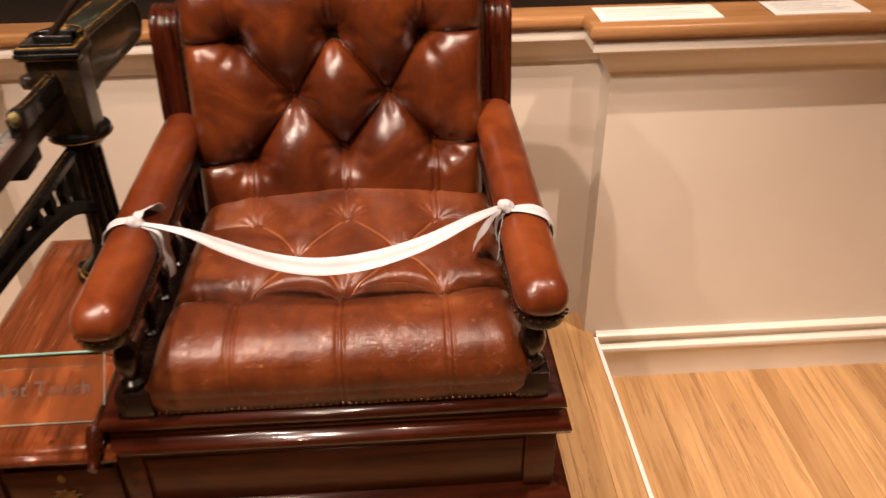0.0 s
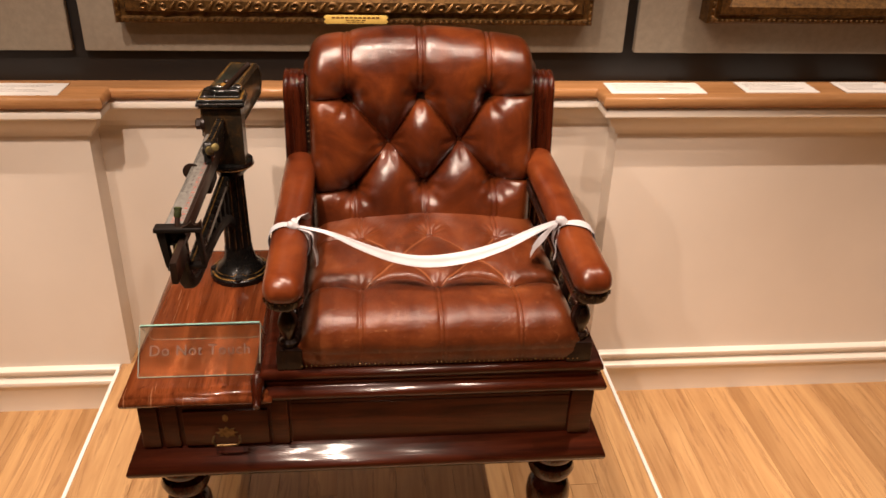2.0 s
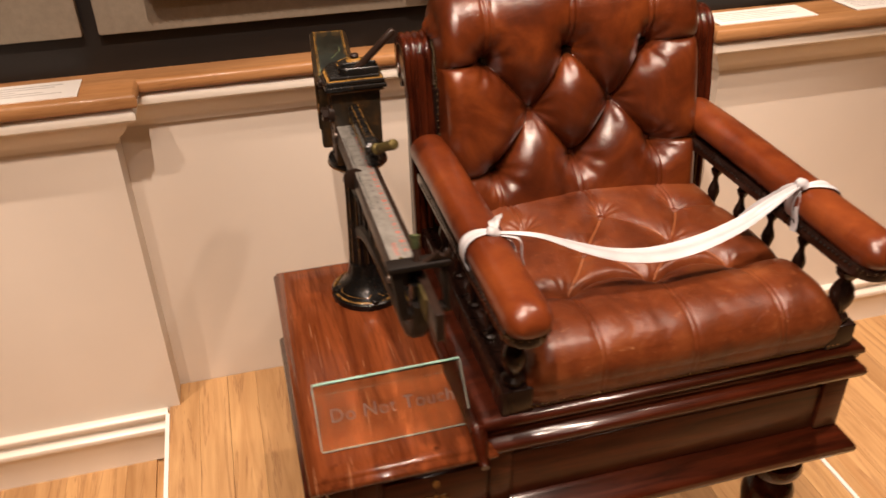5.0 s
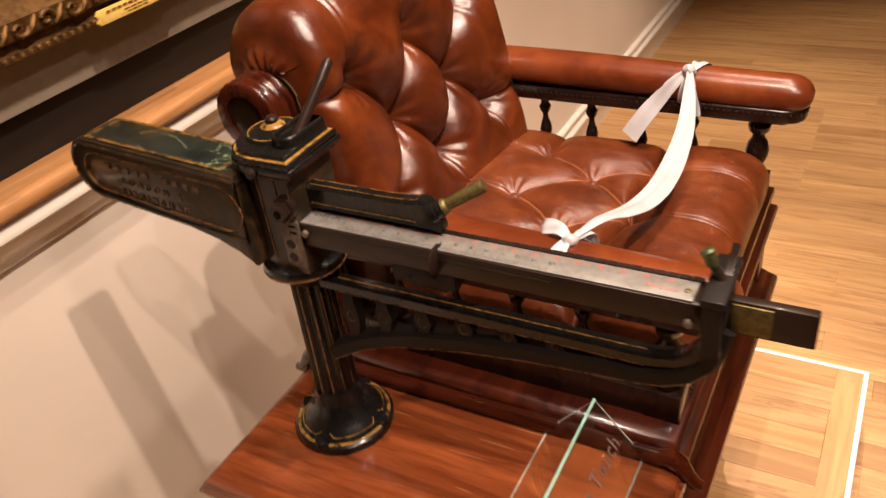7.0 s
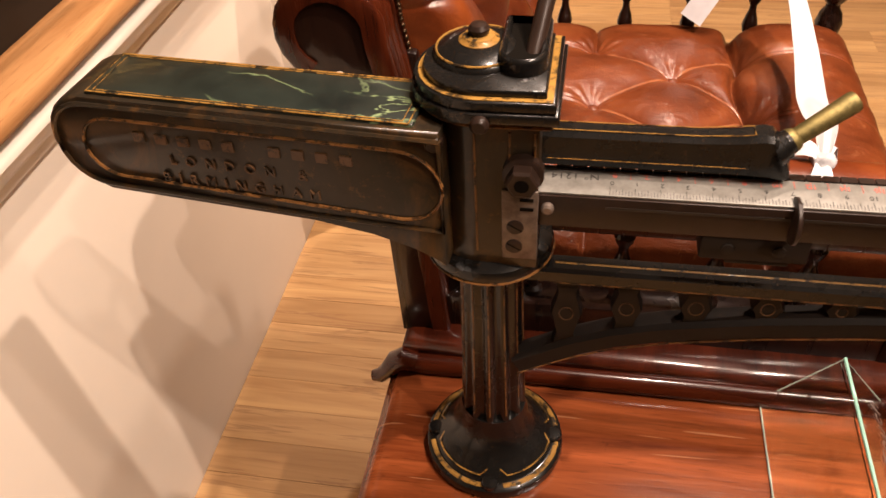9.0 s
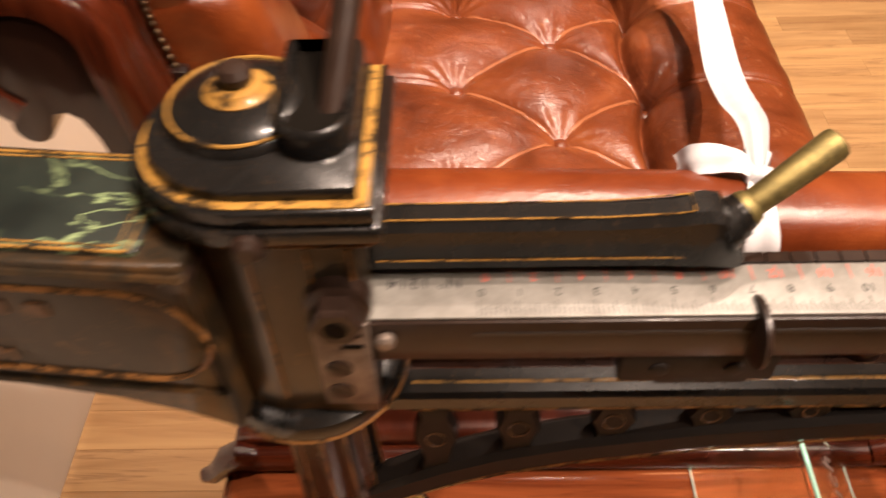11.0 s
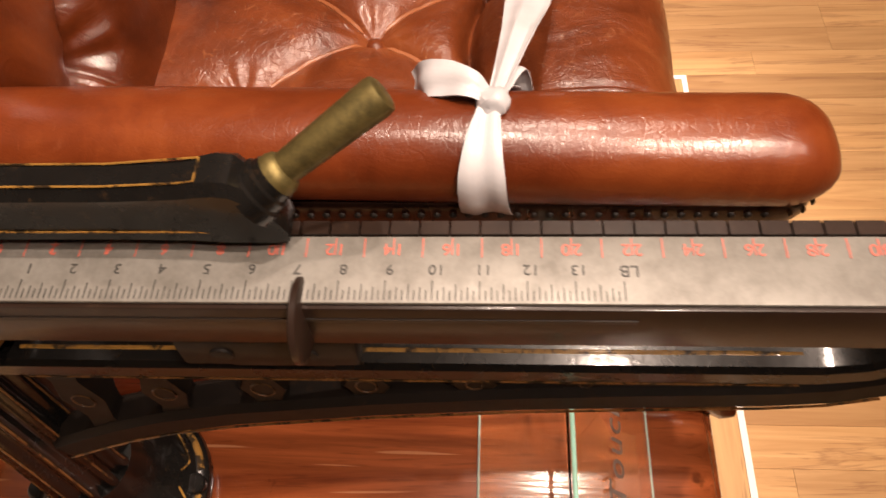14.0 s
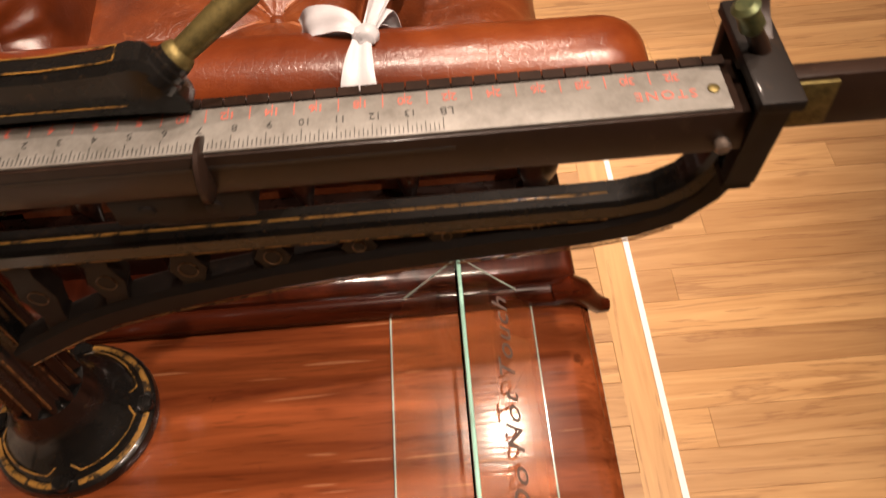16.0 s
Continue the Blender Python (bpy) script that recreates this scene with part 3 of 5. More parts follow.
def seat_surface():
    nx, ns = 300, 330
    # profile: up the front, over the roll, back along the top
    prof = [(0.036, 0.698), (0.029, 0.712), (0.026, 0.732), (0.031, 0.753), (0.050, 0.772), (0.080, 0.781), (0.120, 0.781), (0.300, 0.780), (0.480, 0.776), (0.545, 0.770)]
    t = np.concatenate([[0], np.cumsum(np.hypot(*np.diff(np.array(prof), axis=0).T))])
    s = np.linspace(0, t[-1], ns)
    py, pz = np.interp(s, t, [p[0] for p in prof]), np.interp(s, t, [p[1] for p in prof])
    k = np.ones(13) / 13
    py = np.convolve(np.pad(py, 6, "edge"), k, "valid")
    pz = np.convolve(np.pad(pz, 6, "edge"), k, "valid")
    ty, tz = np.gradient(py), np.gradient(pz)
    ln = np.hypot(ty, tz)
    ny, nz = -tz / ln, ty / ln
    x = np.linspace(SX0, SX1, nx)
    X, S = np.meshgrid(x, s, indexing="ij")
    # flat coordinate along the profile, equal to y on the top of the cushion
    flat = S - (t[6] - 0.120)
    d = np.full(X.shape, 9.0)
    swell = np.ones(X.shape)
    for a, b in SCREASE:
        line = bowed(a, b)
        e = np.minimum.reduce([seg_dist(X, flat, *p, *q) for p, q in zip(line, line[1:])])
        d = np.minimum(d, e)
        swell *= 1 - 0.85 * np.exp(-(e / 0.020) ** 1.1)
    soft = np.full(X.shape, 9.0)
    for bx, by in SB[:3]:
        soft = np.minimum(soft, seg_dist(X, flat, bx, by, bx, -0.2))
    for bx, by in SB[5:]:
        soft = np.minimum(soft, seg_dist(X, flat, bx, by, bx, 0.6))
    for i, e in ((0, SX0), (2, SX1), (5, SX0), (7, SX1)):
        e = seg_dist(X, flat, *SB[i], e, SB[i][1])
        d = np.minimum(d, e)
        swell *= 1 - 0.80 * np.exp(-(e / 0.020) ** 1.1)
    # the deep fold across the cushion behind the front roll
    fold = np.full(X.shape, 9.0)
    for (ax, ay), (cx, cy) in ((SB[0], SB[1]), (SB[1], SB[2]), ((SX0 - 0.03, 0.176), SB[0]), (SB[2], (SX1 + 0.03, 0.176))):
        arc = [(ax + (cx - ax) * k / 8, ay + (cy - ay) * k / 8 + 0.072 * k / 8 * (1 - k / 8)) for k in range(9)]
        fold = np.minimum.reduce([fold] + [seg_dist(X, flat, *p, *q) for p, q in zip(arc, arc[1:])])
    puff = (0.029 - 0.011 * smooth(0.17, 0.25, flat)) * swell * (1 - 0.14 * np.exp(-(soft / 0.010) ** 1.2)) - 0.004 * np.exp(-d / 0.0026)
    puff = puff * (1 - 0.62 * np.exp(-(fold / 0.020) ** 1.5)) - 0.020 * np.exp(-(fold / 0.0062) ** 1.5)
    # raised stitched folds running over the front
    puff += 0.0028 * np.exp(-(soft / 0.0021) ** 2) - 0.0018 * np.exp(-((soft - 0.005) / 0.0022) ** 2)
    pit = np.zeros(X.shape)
    for bx, by in SB:
        r = np.hypot(X - bx, flat - by)
        ang = np.arctan2(flat - by, X - bx)
        pit += (0.008 + 0.004 * (by < 0.2)) * np.exp(-(r / 0.015) ** 1.3)
        pit += 0.0009 * np.cos(ang * 11 + bx * 40) * np.exp(-((r - 0.026) / 0.014) ** 2)
    edge = np.minimum(X - SX0, SX1 - X)
    rim = 1 - np.clip(1 - edge / 0.045, 0, 1) ** 2.2
    front = smooth(0.0, 0.05, S)
    h = puff * np.clip(smooth(0.0, 0.10, S), 0.30, 1) - pit
    crown = 0.027 * (1 - ((X - 0.022) / 0.29) ** 2) * (0.2 * smooth(0.06, 0.14, S) + 0.8 * smooth(0.16, 0.36, flat))
    h = (h + crown) * np.clip(rim, 0, 1)
    wob = np.array([noise.noise((a * 9, b * 9, 3.1)) for a, b in zip(X.ravel(), S.ravel())]).reshape(X.shape)
    h += 0.0022 * wob * front
    fine = np.array([noise.noise((a * 42, b * 26, 5.3)) for a, b in zip(X.ravel(), S.ravel())]).reshape(X.shape)
    h += 0.0009 * fine * front
    sag = -0.05 * (1 - np.sqrt(np.clip(1 - np.clip(1 - edge / 0.05, 0, 1) ** 2, 0, 1)))
    P = np.stack([X, py + ny * h, pz + nz * h], -1)
    P[..., 2] = np.maximum(P[..., 2] + sag * smooth(0.05, 0.1, S) , 0.698)
    return P


def seat_height(x, y):
    i = int(np.argmin(np.abs(np.linspace(SX0, SX1, 300) - x)))
    col = SEAT[i]
    j = int(np.argmin(np.abs(col[104:, 1] - y))) + 104
    return float(col[j, 2])


SEAT = seat_surface()
seat = part("seat_cushion", grid_mesh(SEAT), SEAT_LEATHER, chair, "worn buttoned brown leather seat")


def button_mesh(normal):
    bm = bmesh.new()
    turn = Vector(normal).to_track_quat("Z", "Y").to_matrix().to_4x4()
    prof = [(0.0098, -0.003), (0.0098, 0.001), (0.008, 0.0035), (0.0045, 0.0052), (0.001, 0.0058)]
    loops(bm, [[turn @ Vector((r * math.cos(a), r * math.sin(a), z)) for a in (2 * math.pi * i / 14 for i in range(14))] for r, z in prof])
    return finish(bm)


top_button = button_mesh((0, 0, 1))
top_button.materials.append(SEAT_LEATHER)
for bx, by in SB:
    b = part("button", top_button, SEAT_LEATHER, seat)
    b.location = (bx, by, seat_height(bx, by) + 0.001)
for a, b in SCREASE:
    pts = [(x, y, seat_height(x, y) + 0.0012) for x, y in bowed(a, b, 20)[2:-2]]
    part("welt", tube(bmesh.new(), pts, [0.0006] + [0.0025] * (len(pts) - 2) + [0.0006], 8), WELT_LEATHER, seat)
nails([(SX0 + 0.006 + i * 0.0098, 0.0235, 0.7045) for i in range(59)], (0, -1, 0.2), seat, 0.0028, PLATE_BRASS)
part("under_seat_frame", boxed(SX0 + 0.004, SX1 - 0.004, 0.034, 0.56, 0.640, 0.712), MAHOGANY, chair)

# chair back
KX0, KX1 = -0.258, 0.284
KM = (KX0 + KX1) / 2
BB = [(-0.166, 1.078), (0.010, 1.085), (0.174, 1.083), (-0.069, 0.973), (0.108, 0.977), (-0.157, 0.864), (0.019, 0.874), (0.194, 0.884)]
BCREASE = [(0, 3), (1, 3), (1, 4), (2, 4), (3, 5), (3, 6), (4, 6), (4, 7)]
RC = (0.640, 1.117)


def back_surface():
    nx, ns = 360, 420
    prof = [(0.518 + 0.066 * ((z - 0.745) / 0.36) ** 1.15, z) for z in (0.745, 0.835, 0.925, 1.015, 1.105)]
    for k in range(15):
        a = math.radians(165 - k * 17)
        prof.append((RC[0] + 0.049 * math.cos(a), RC[1] + 0.049 * math.sin(a)))
    arr = np.array(prof)
    t = np.concatenate([[0], np.cumsum(np.hypot(*np.diff(arr, axis=0).T))])
    s = np.linspace(0, t[-1], ns)
    py, pz = np.interp(s, t, arr[:, 0]), np.interp(s, t, arr[:, 1])
    k = np.ones(17) / 17
    py = np.convolve(np.pad(py, 8, "edge"), k, "valid")
    pz = np.convolve(np.pad(pz, 8, "edge"), k, "valid")
    ty, tz = np.gradient(py), np.gradient(pz)
    ln = np.hypot(ty, tz)
    ny, nz = -tz / ln, ty / ln
    x = np.linspace(KX0, KX1, nx)
    X, S = np.meshgrid(x, s, indexing="ij")
    flat = 0.745 + S * (1.098 - 0.745) / t[4]
    flat = np.where(S > t[4], 1.098 + (S - t[4]), flat)
    d = np.full(X.shape, 9.0)
    swell = np.ones(X.shape)
    for a, b in BCREASE:
        e = seg_dist(X, flat, *BB[a], *BB[b])
        d = np.minimum(d, e)
        swell *= 1 - 0.95 * np.exp(-(e / 0.026) ** 1.15)
    for i, e in ((0, KX0), (2, KX1), (5, KX0), (7, KX1)):
        e = seg_dist(X, flat, *BB[i], e, BB[i][1] + (-0.004 if e < 0 else 0.004))
        d = np.minimum(d, e)
        swell *= 1 - 0.34 * np.exp(-(e / 0.016) ** 1.15)
    soft = np.full(X.shape, 9.0)
    for bx, by in BB[:3]:
        soft = np.minimum(soft, seg_dist(X, flat, bx, by, bx - 0.004, 1.6))
    for bx, by in BB[5:]:
        soft = np.minimum(soft, seg_dist(X, flat, bx, by, bx, 0.6))
    puff = 0.048 * swell * (1 - 0.12 * np.exp(-(soft / 0.012) ** 1.2)) - 0.0080 * np.exp(-d / 0.0032)
    # raised gathered folds above and below the buttons
    fade = np.clip(1.25 - np.minimum(np.abs(flat - 1.13), np.abs(flat - 0.85)) / 0.16, 0.2, 1)
    puff += (0.0034 * np.exp(-(soft / 0.0030) ** 2) - 0.0022 * np.exp(-((soft - 0.0068) / 0.0028) ** 2)) * fade
    pit = np.zeros(X.shape)
    for bx, by in BB:
        r = np.hypot(X - bx, flat - by)
        ang = np.arctan2(flat - by, X - bx)
        pit += 0.030 * np.exp(-(r / 0.022) ** 1.3)
        pit += 0.0018 * np.cos(ang * 8 + bx * 50) * np.exp(-((r - 0.032) / 0.018) ** 2)
    edge = np.minimum(X - KX0, KX1 - X)
    rim = np.sqrt(np.clip(1 - np.clip(1 - edge / 0.035, 0, 1) ** 2, 0, 1))
    wob = np.array([noise.noise((a * 10, b * 10, 7.7)) for a, b in zip(X.ravel(), S.ravel())]).reshape(X.shape)
    h = (puff - pit + 0.0018 * wob) * (0.35 + 0.65 * rim) - 0.012 * (1 - rim)
    xx = (X - KM) / ((KX1 - KX0) / 2)
    arch = 0.034 * (1 - xx**2) * smooth(1.10, 1.22, flat)
    P = np.stack([X, py + ny * h, pz + nz * h + arch], -1)
    # rounded, gathered ends
    onroll = smooth(1.10, 1.16, flat[0])
    ends = []
    for col, sgn in ((P[0], -1), (P[-1], 1)):
        spine = np.stack([col[:, 0], np.where(onroll > 0.5, RC[0], col[:, 1] + 0.085), np.where(onroll > 0.5, RC[1], col[:, 2])], -1)
        rows = []
        for k, bulge in ((0.12, 0.006), (0.3, 0.011), (0.55, 0.012), (0.8, 0.006), (1.0, 0.0)):
            c = col * (1 - k) + spine * k
            c[:, 0] += sgn * bulge * (0.4 + 0.6 * onroll) + sgn * 0.0022 * onroll * np.sin(s * 260) * math.sin(math.pi * k)
            rows.append(c)
        ends.append(rows)
    return np.concatenate([np.array(ends[0][::-1]), P, np.array(ends[1])])


BACK = back_surface()
back = part("backrest", grid_mesh(BACK), LEATHER, chair, "deep-buttoned brown leather back with rolled top")
front_button = button_mesh((0, -1, 0.15))
front_button.materials.append(LEATHER)
for bx, bz in BB:
    col = BACK[5 + int(np.argmin(np.abs(np.linspace(KX0, KX1, 360) - bx)))]
    j = int(np.argmin(np.abs(col[:270, 2] - bz)))
    b = part("button", front_button, LEATHER, back)
    b.location = (bx, float(col[j, 1]) - 0.001, bz)
part("back_board", boxed(KX0 + 0.008, KX1 - 0.008, 0.598, 0.613, 0.690, 1.090, bev=0.003), EBONY, chair)


def stile_path():
    pts = [(0.560, 0.690), (0.566, 0.780), (0.574, 0.880), (0.584, 0.980), (0.594, 1.040), (0.600, 1.072)]
    for k in range(1, 15):
        a = math.radians(180 - k * 17)
        r = 0.049
        pts.append((0.649 + r * math.cos(a), 1.082 + r * math.sin(a)))
    return pts


def reeded_stile(x0, x1):
    path = stile_path()
    n = 26
    rings = []
    for i, (y, z) in enumerate(path):
        a, b = path[max(i - 1, 0)], path[min(i + 1, len(path) - 1)]
        dy, dz = b[0] - a[0], b[1] - a[1]
        ln = math.hypot(dy, dz)
        oy, oz = -dz / ln, dy / ln
        ring = []
        for k in range(n):
            f = k / (n - 1)
            reed = 0.0055 * abs(math.sin(math.pi * 4 * f)) ** 0.6
            ring.append((x0 + (x1 - x0) * f, y + oy * reed, z + oz * reed))
        thick = 0.016
        ring.append((x1, y - oy * thick, z - oz * thick))
        ring.append((x0, y - oy * thick, z - oz * thick))
        rings.append(ring)
    return loops(bmesh.new(), rings)


for x0, x1, nx in ((-0.322, -0.268, -0.2645), (0.288, 0.344, 0.2885)):
    part("reeded_stile", reeded_stile(x0, x1), MAHOGANY_Z, chair, "reeded mahogany stile with scrolled top", 60)
    bm = bmesh.new()
    disc = [(0.649 + 0.044 * math.cos(a), 1.082 + 0.044 * math.sin(a)) for a in (radians(172 - 13 * k) for k in range(18))]
    knob = [(0.668 + 0.013 * math.cos(a), 1.034 + 0.013 * math.sin(a)) for a in (radians(-10 - 24 * k) for k in range(7))]
    prism(bm, [(0.574, 0.69), (0.580, 0.78), (0.589, 0.88), (0.599, 0.98), (0.604, 1.055)] + disc + knob + [(0.652, 1.046), (0.642, 1.047), (0.633, 1.041), (0.627, 1.026), (0.622, 0.99), (0.619, 0.94), (0.617, 0.85), (0.615, 0.76), (0.614, 0.69)], "x", x0 + 0.003, x1 - 0.003, 0.002)
    part("stile_board", bm, EBONY, chair)
    sp = stile_path()
    rows = []
    for i in range(44):
        f = 4.0 + i * 0.20
        a = int(f)
        if a + 1 < len(sp):
            y, z = (sp[a][k] * (1 - f + a) + sp[a + 1][k] * (f - a) for k in (0, 1))
            rows.append((nx, y - 0.006, z))
    for i in range(22):
        z = 0.74 + i * 0.0138
        rows.append((nx, 0.552 + (z - 0.69) * 0.085, z))
    nails(rows, (-0.2 if nx < 0 else 0.2, -1, 0.1), back, 0.0030)

# arms
SPIN = [(0.006, 0.742), (0.011, 0.744), (0.011, 0.750), (0.006, 0.754), (0.007, 0.764), (0.010, 0.776), (0.0125, 0.788), (0.010, 0.800), (0.006, 0.812), (0.0055, 0.822), (0.010, 0.830), (0.012, 0.838), (0.008, 0.846), (0.009, 0.856), (0.012, 0.862), (0.012, 0.868)]
POST = [(0.018, 0.742), (0.020, 0.746), (0.019, 0.754), (0.012, 0.760), (0.013, 0.768), (0.019, 0.782), (0.021, 0.796), (0.017, 0.812), (0.011, 0.822), (0.011, 0.828), (0.018, 0.836), (0.020, 0.846), (0.014, 0.856), (0.017, 0.864), (0.018, 0.870)]


def arm_pad(cx, low):
    rings = []
    n = 28
    ys = [-0.036 + 0.040 * (1 - math.cos(math.pi / 2 * k / 8)) for k in range(1, 9)] + [0.03, 0.1, 0.2, 0.3, 0.4, 0.5, 0.575]
    for y in ys:
        q = min(1.0, (y + 0.036) / 0.040)
        f = math.sqrt(max(0.02, 1 - (1 - q) ** 2))
        w, top = 0.0385 * (0.35 + 0.65 * f), 0.034 * f
        mid = low + 0.014 * smooth(-0.03, 0.5, y)
        ring = []
        for k in range(n):
            a = 2 * math.pi * k / n
            c, s = math.cos(a), math.sin(a)
            px = w * math.copysign(abs(c) ** 0.92, c)
            pz = (top if s > 0 else 0.030 * f) * math.copysign(abs(s) ** 0.92, s)
            ring.append((cx + px, y, mid + pz))
        rings.append(ring)
    return loops(bmesh.new(), rings)


for cx, low in ((-0.286, 0.902), (0.309, 0.908)):
    pad = part("arm_pad", arm_pad(cx, low), ARM_LEATHER, chair, "rounded brown leather arm pad", 60)
    pts = [(cx + 0.0375 * sg, y, 0.884) for sg in (-1, 1) for y in np.arange(0.01, 0.5, 0.0105)]
    pts += [(cx + 0.036 * math.cos(a), -0.004 + 0.026 * math.sin(a), 0.884) for a in np.linspace(math.pi * 1.02, math.pi * 1.98, 10)]
    nails([p for p in pts if p[0] < cx and p[1] > 0.005], (-1, 0, 0), pad, 0.0028, DULL_IRON)
    nails([p for p in pts if p[0] > cx and p[1] > 0.005], (1, 0, 0), pad, 0.0028, DULL_IRON)
    nails([p for p in pts if p[1] <= 0.005], (0, -1, 0), pad)
    bm = bmesh.new()
    outline = [(cx - 0.036, 0.53), (cx + 0.036, 0.53)] + [(cx + 0.036 * math.cos(a), 0.004 + 0.034 * math.sin(a)) for a in (-math.pi * k / 12 for k in range(13))]
    prism(bm, outline, "z", 0.866, 0.892, 0.006)
    part("arm_rail", bm, EBONY, chair, "dark polished rail under the arm pad")
    part("side_rail", boxed(cx - 0.024, cx + 0.024, 0.034, 0.58, 0.690, 0.744, bev=0.004), EBONY, chair)
    part("post_block", boxed(cx - 0.026, cx + 0.026, 0.022, 0.074, 0.694, 0.744, bev=0.003), EBONY, chair)
    bm = bmesh.new()
    lathe(bm, POST, cx, 0.047, 24)
    part("arm_post", bm, EBONY, chair, "turned dark arm post")
    for y in (0.165, 0.262, 0.362, 0.460):
        bm = bmesh.new()
        lathe(bm, SPIN, cx, y, 18)
        part("spindle", bm, EBONY, chair)

# the steelyard scale on the side table
CX, CY = -0.444, 0.487
steel = holder("steelyard_scale", (CX, CY, 0.660), "black cast-iron steelyard scale with gold lining on the table", "scale")


def d_outline(half, yf, r=None, yc=0.490, n=20):
    """A plan with a flat front and a round back."""
    r = r or half
    pts = [(CX - half, yf), (CX + half, yf), (CX + half, yc)]
    pts += [(CX + r * math.cos(a), yc + r * math.sin(a)) for a in (math.pi * k / n for k in range(1, n))]
    return pts + [(CX - half, yc)]


bm = bmesh.new()
lathe(bm, [(0.073, 0.6605), (0.0745, 0.667), (0.0735, 0.673), (0.070, 0.676), (0.064, 0.677), (0.060, 0.682), (0.053, 0.689), (0.046, 0.696), (0.040, 0.706), (0.036, 0.720), (0.0335, 0.738)], CX, CY, 40)
flange = part("flange", bm, IRON, steel, "round black flange with gold lines")
bm = bmesh.new()
for a0 in (0.25, 1.85, 3.4, 4.95):
    tube(bm, [(CX + 0.0672 * math.cos(a), CY + 0.0672 * math.sin(a), 0.6762) for a in np.linspace(a0, a0 + 1.25, 12)], 0.0030, 6, 0.5)
    tube(bm, [(CX + (0.0605 - 0.006 * (k in (0, 11))) * math.cos(a), CY + (0.0605 - 0.006 * (k in (0, 11))) * math.sin(a), 0.6830 + 0.004 * (k in (0, 11))) for k, a in enumerate(np.linspace(a0 - 0.03, a0 + 1.28, 12))], 0.0009, 5)
part("gold_ring", bm, FINE_GOLD, flange, "worn gold line round the flange")
for a in (0.05, 1.62, 3.19, 4.76):
    bm = bmesh.new()
    x, y = CX + 0.0640 * math.cos(a), CY + 0.0640 * math.sin(a)
    lathe(bm, [(0.0090, 0.674), (0.0090, 0.6800), (0.0075, 0.6815), (0.0010, 0.6818)], x, y, 16)
    box(bm, x - 0.0065, x + 0.0065, y - 0.0007, y + 0.0007, 0.6815, 0.6821)
    part("bolt", bm, IRON, flange)
bm = bmesh.new()
lathe(bm, [(0.0345, 0.732), (0.0320, 0.745), (0.0300, 0.800), (0.0285, 0.870), (0.0275, 0.935)], CX, CY, 96, 0.16, 12)
part("column", bm, IRON, steel, "fluted iron column", 70)
for k in range(12):
    a = 2 * math.pi * k / 12
    bm = tube(bmesh.new(), [(CX + r * math.cos(a), CY + r * math.sin(a), z) for r, z in ((0.0322, 0.746), (0.0303, 0.800), (0.0288, 0.870), (0.0279, 0.930))], 0.0008, 5)
    part("column_lining", bm, OCHRE_LINE, steel)
bm = bmesh.new()
lathe(bm, [(0.028, 0.930), (0.033, 0.936), (0.040, 0.944), (0.046, 0.950), (0.053, 0.955), (0.055, 0.961), (0.053, 0.968), (0.044, 0.972)], CX, CY, 40)
part("collar", bm, IRON, steel)
bm = bmesh.new()
outline_tube(bm, [(CX + 0.0545 * math.cos(a), CY + 0.0545 * math.sin(a), 0.957) for a in np.linspace(0, 2 * math.pi, 40)[:-1]], 0.0012)
part("collar_line", bm, OCHRE_LINE, steel)
bm = bmesh.new()
prism(bm, d_outline(0.0425, 0.4445, 0.0425), "z", 0.968, 1.113, 0.003)
housing = part("housing", bm, OLIVE_IRON, steel, "worn dark housing with a flat front", 50)
for half, yf, z0, z1 in ((0.0475, 0.4375, 1.1065, 1.1125), (0.0530, 0.4305, 1.1125, 1.1205), (0.0505, 0.4330, 1.1205, 1.1285)):
    bm = bmesh.new()
    prism(bm, d_outline(half, yf, half), "z", z0, z1, 0.0022)
    head = part("head_slab", bm, IRON, steel, "black stepped top slab", 50)
bm = bmesh.new()
prism(bm, d_outline(0.0478, 0.4358, 0.0478), "z", 1.1286, 1.1293)
part("gold_band", bm, GOLD_LINE, head, "worn yellow band round the top")
bm = bmesh.new()
outline_tube(bm, [(x, y, 1.1085) for x, y in d_outline(0.0482, 0.4368, 0.0482)], 0.0016, 6)
part("lower_band", bm, OCHRE_LINE, head)
bm = bmesh.new()
prism(bm, d_outline(0.0436, 0.4402, 0.0436), "z", 1.1285, 1.1345, 0.002)
lathe(bm, [(0.0350, 1.1320), (0.0345, 1.1365), (0.0300, 1.1400), (0.0225, 1.1428), (0.0140, 1.1445)], CX + 0.010, 0.494, 40)
cap = part("cap", bm, IRON, steel, "domed black cap", 50)
bm = bmesh.new()
outline_tube(bm, [(CX + 0.010 + 0.0318 * math.cos(a), 0.494 + 0.0318 * math.sin(a), 1.1392) for a in np.linspace(0, 2 * math.pi, 36)[:-1]], 0.0009)
part("cap_line", bm, FINE_GOLD, cap)
bm = bmesh.new()
lathe(bm, [(0.0150, 1.1425), (0.0152, 1.1450), (0.0125, 1.1466), (0.0115, 1.1482), (0.0080, 1.1490)], CX + 0.010, 0.494, 24)
boss = part("boss", bm, FINE_GOLD, cap, "gilt boss")
bm = bmesh.new()
lathe(bm, [(0.0062, 1.1485), (0.0078, 1.1505), (0.0080, 1.1535), (0.0058, 1.1565), (0.0015, 1.1576)], CX + 0.010, 0.494, 18)
part("cap_bolt", bm, BROWN_IRON, boss)
bm = bmesh.new()
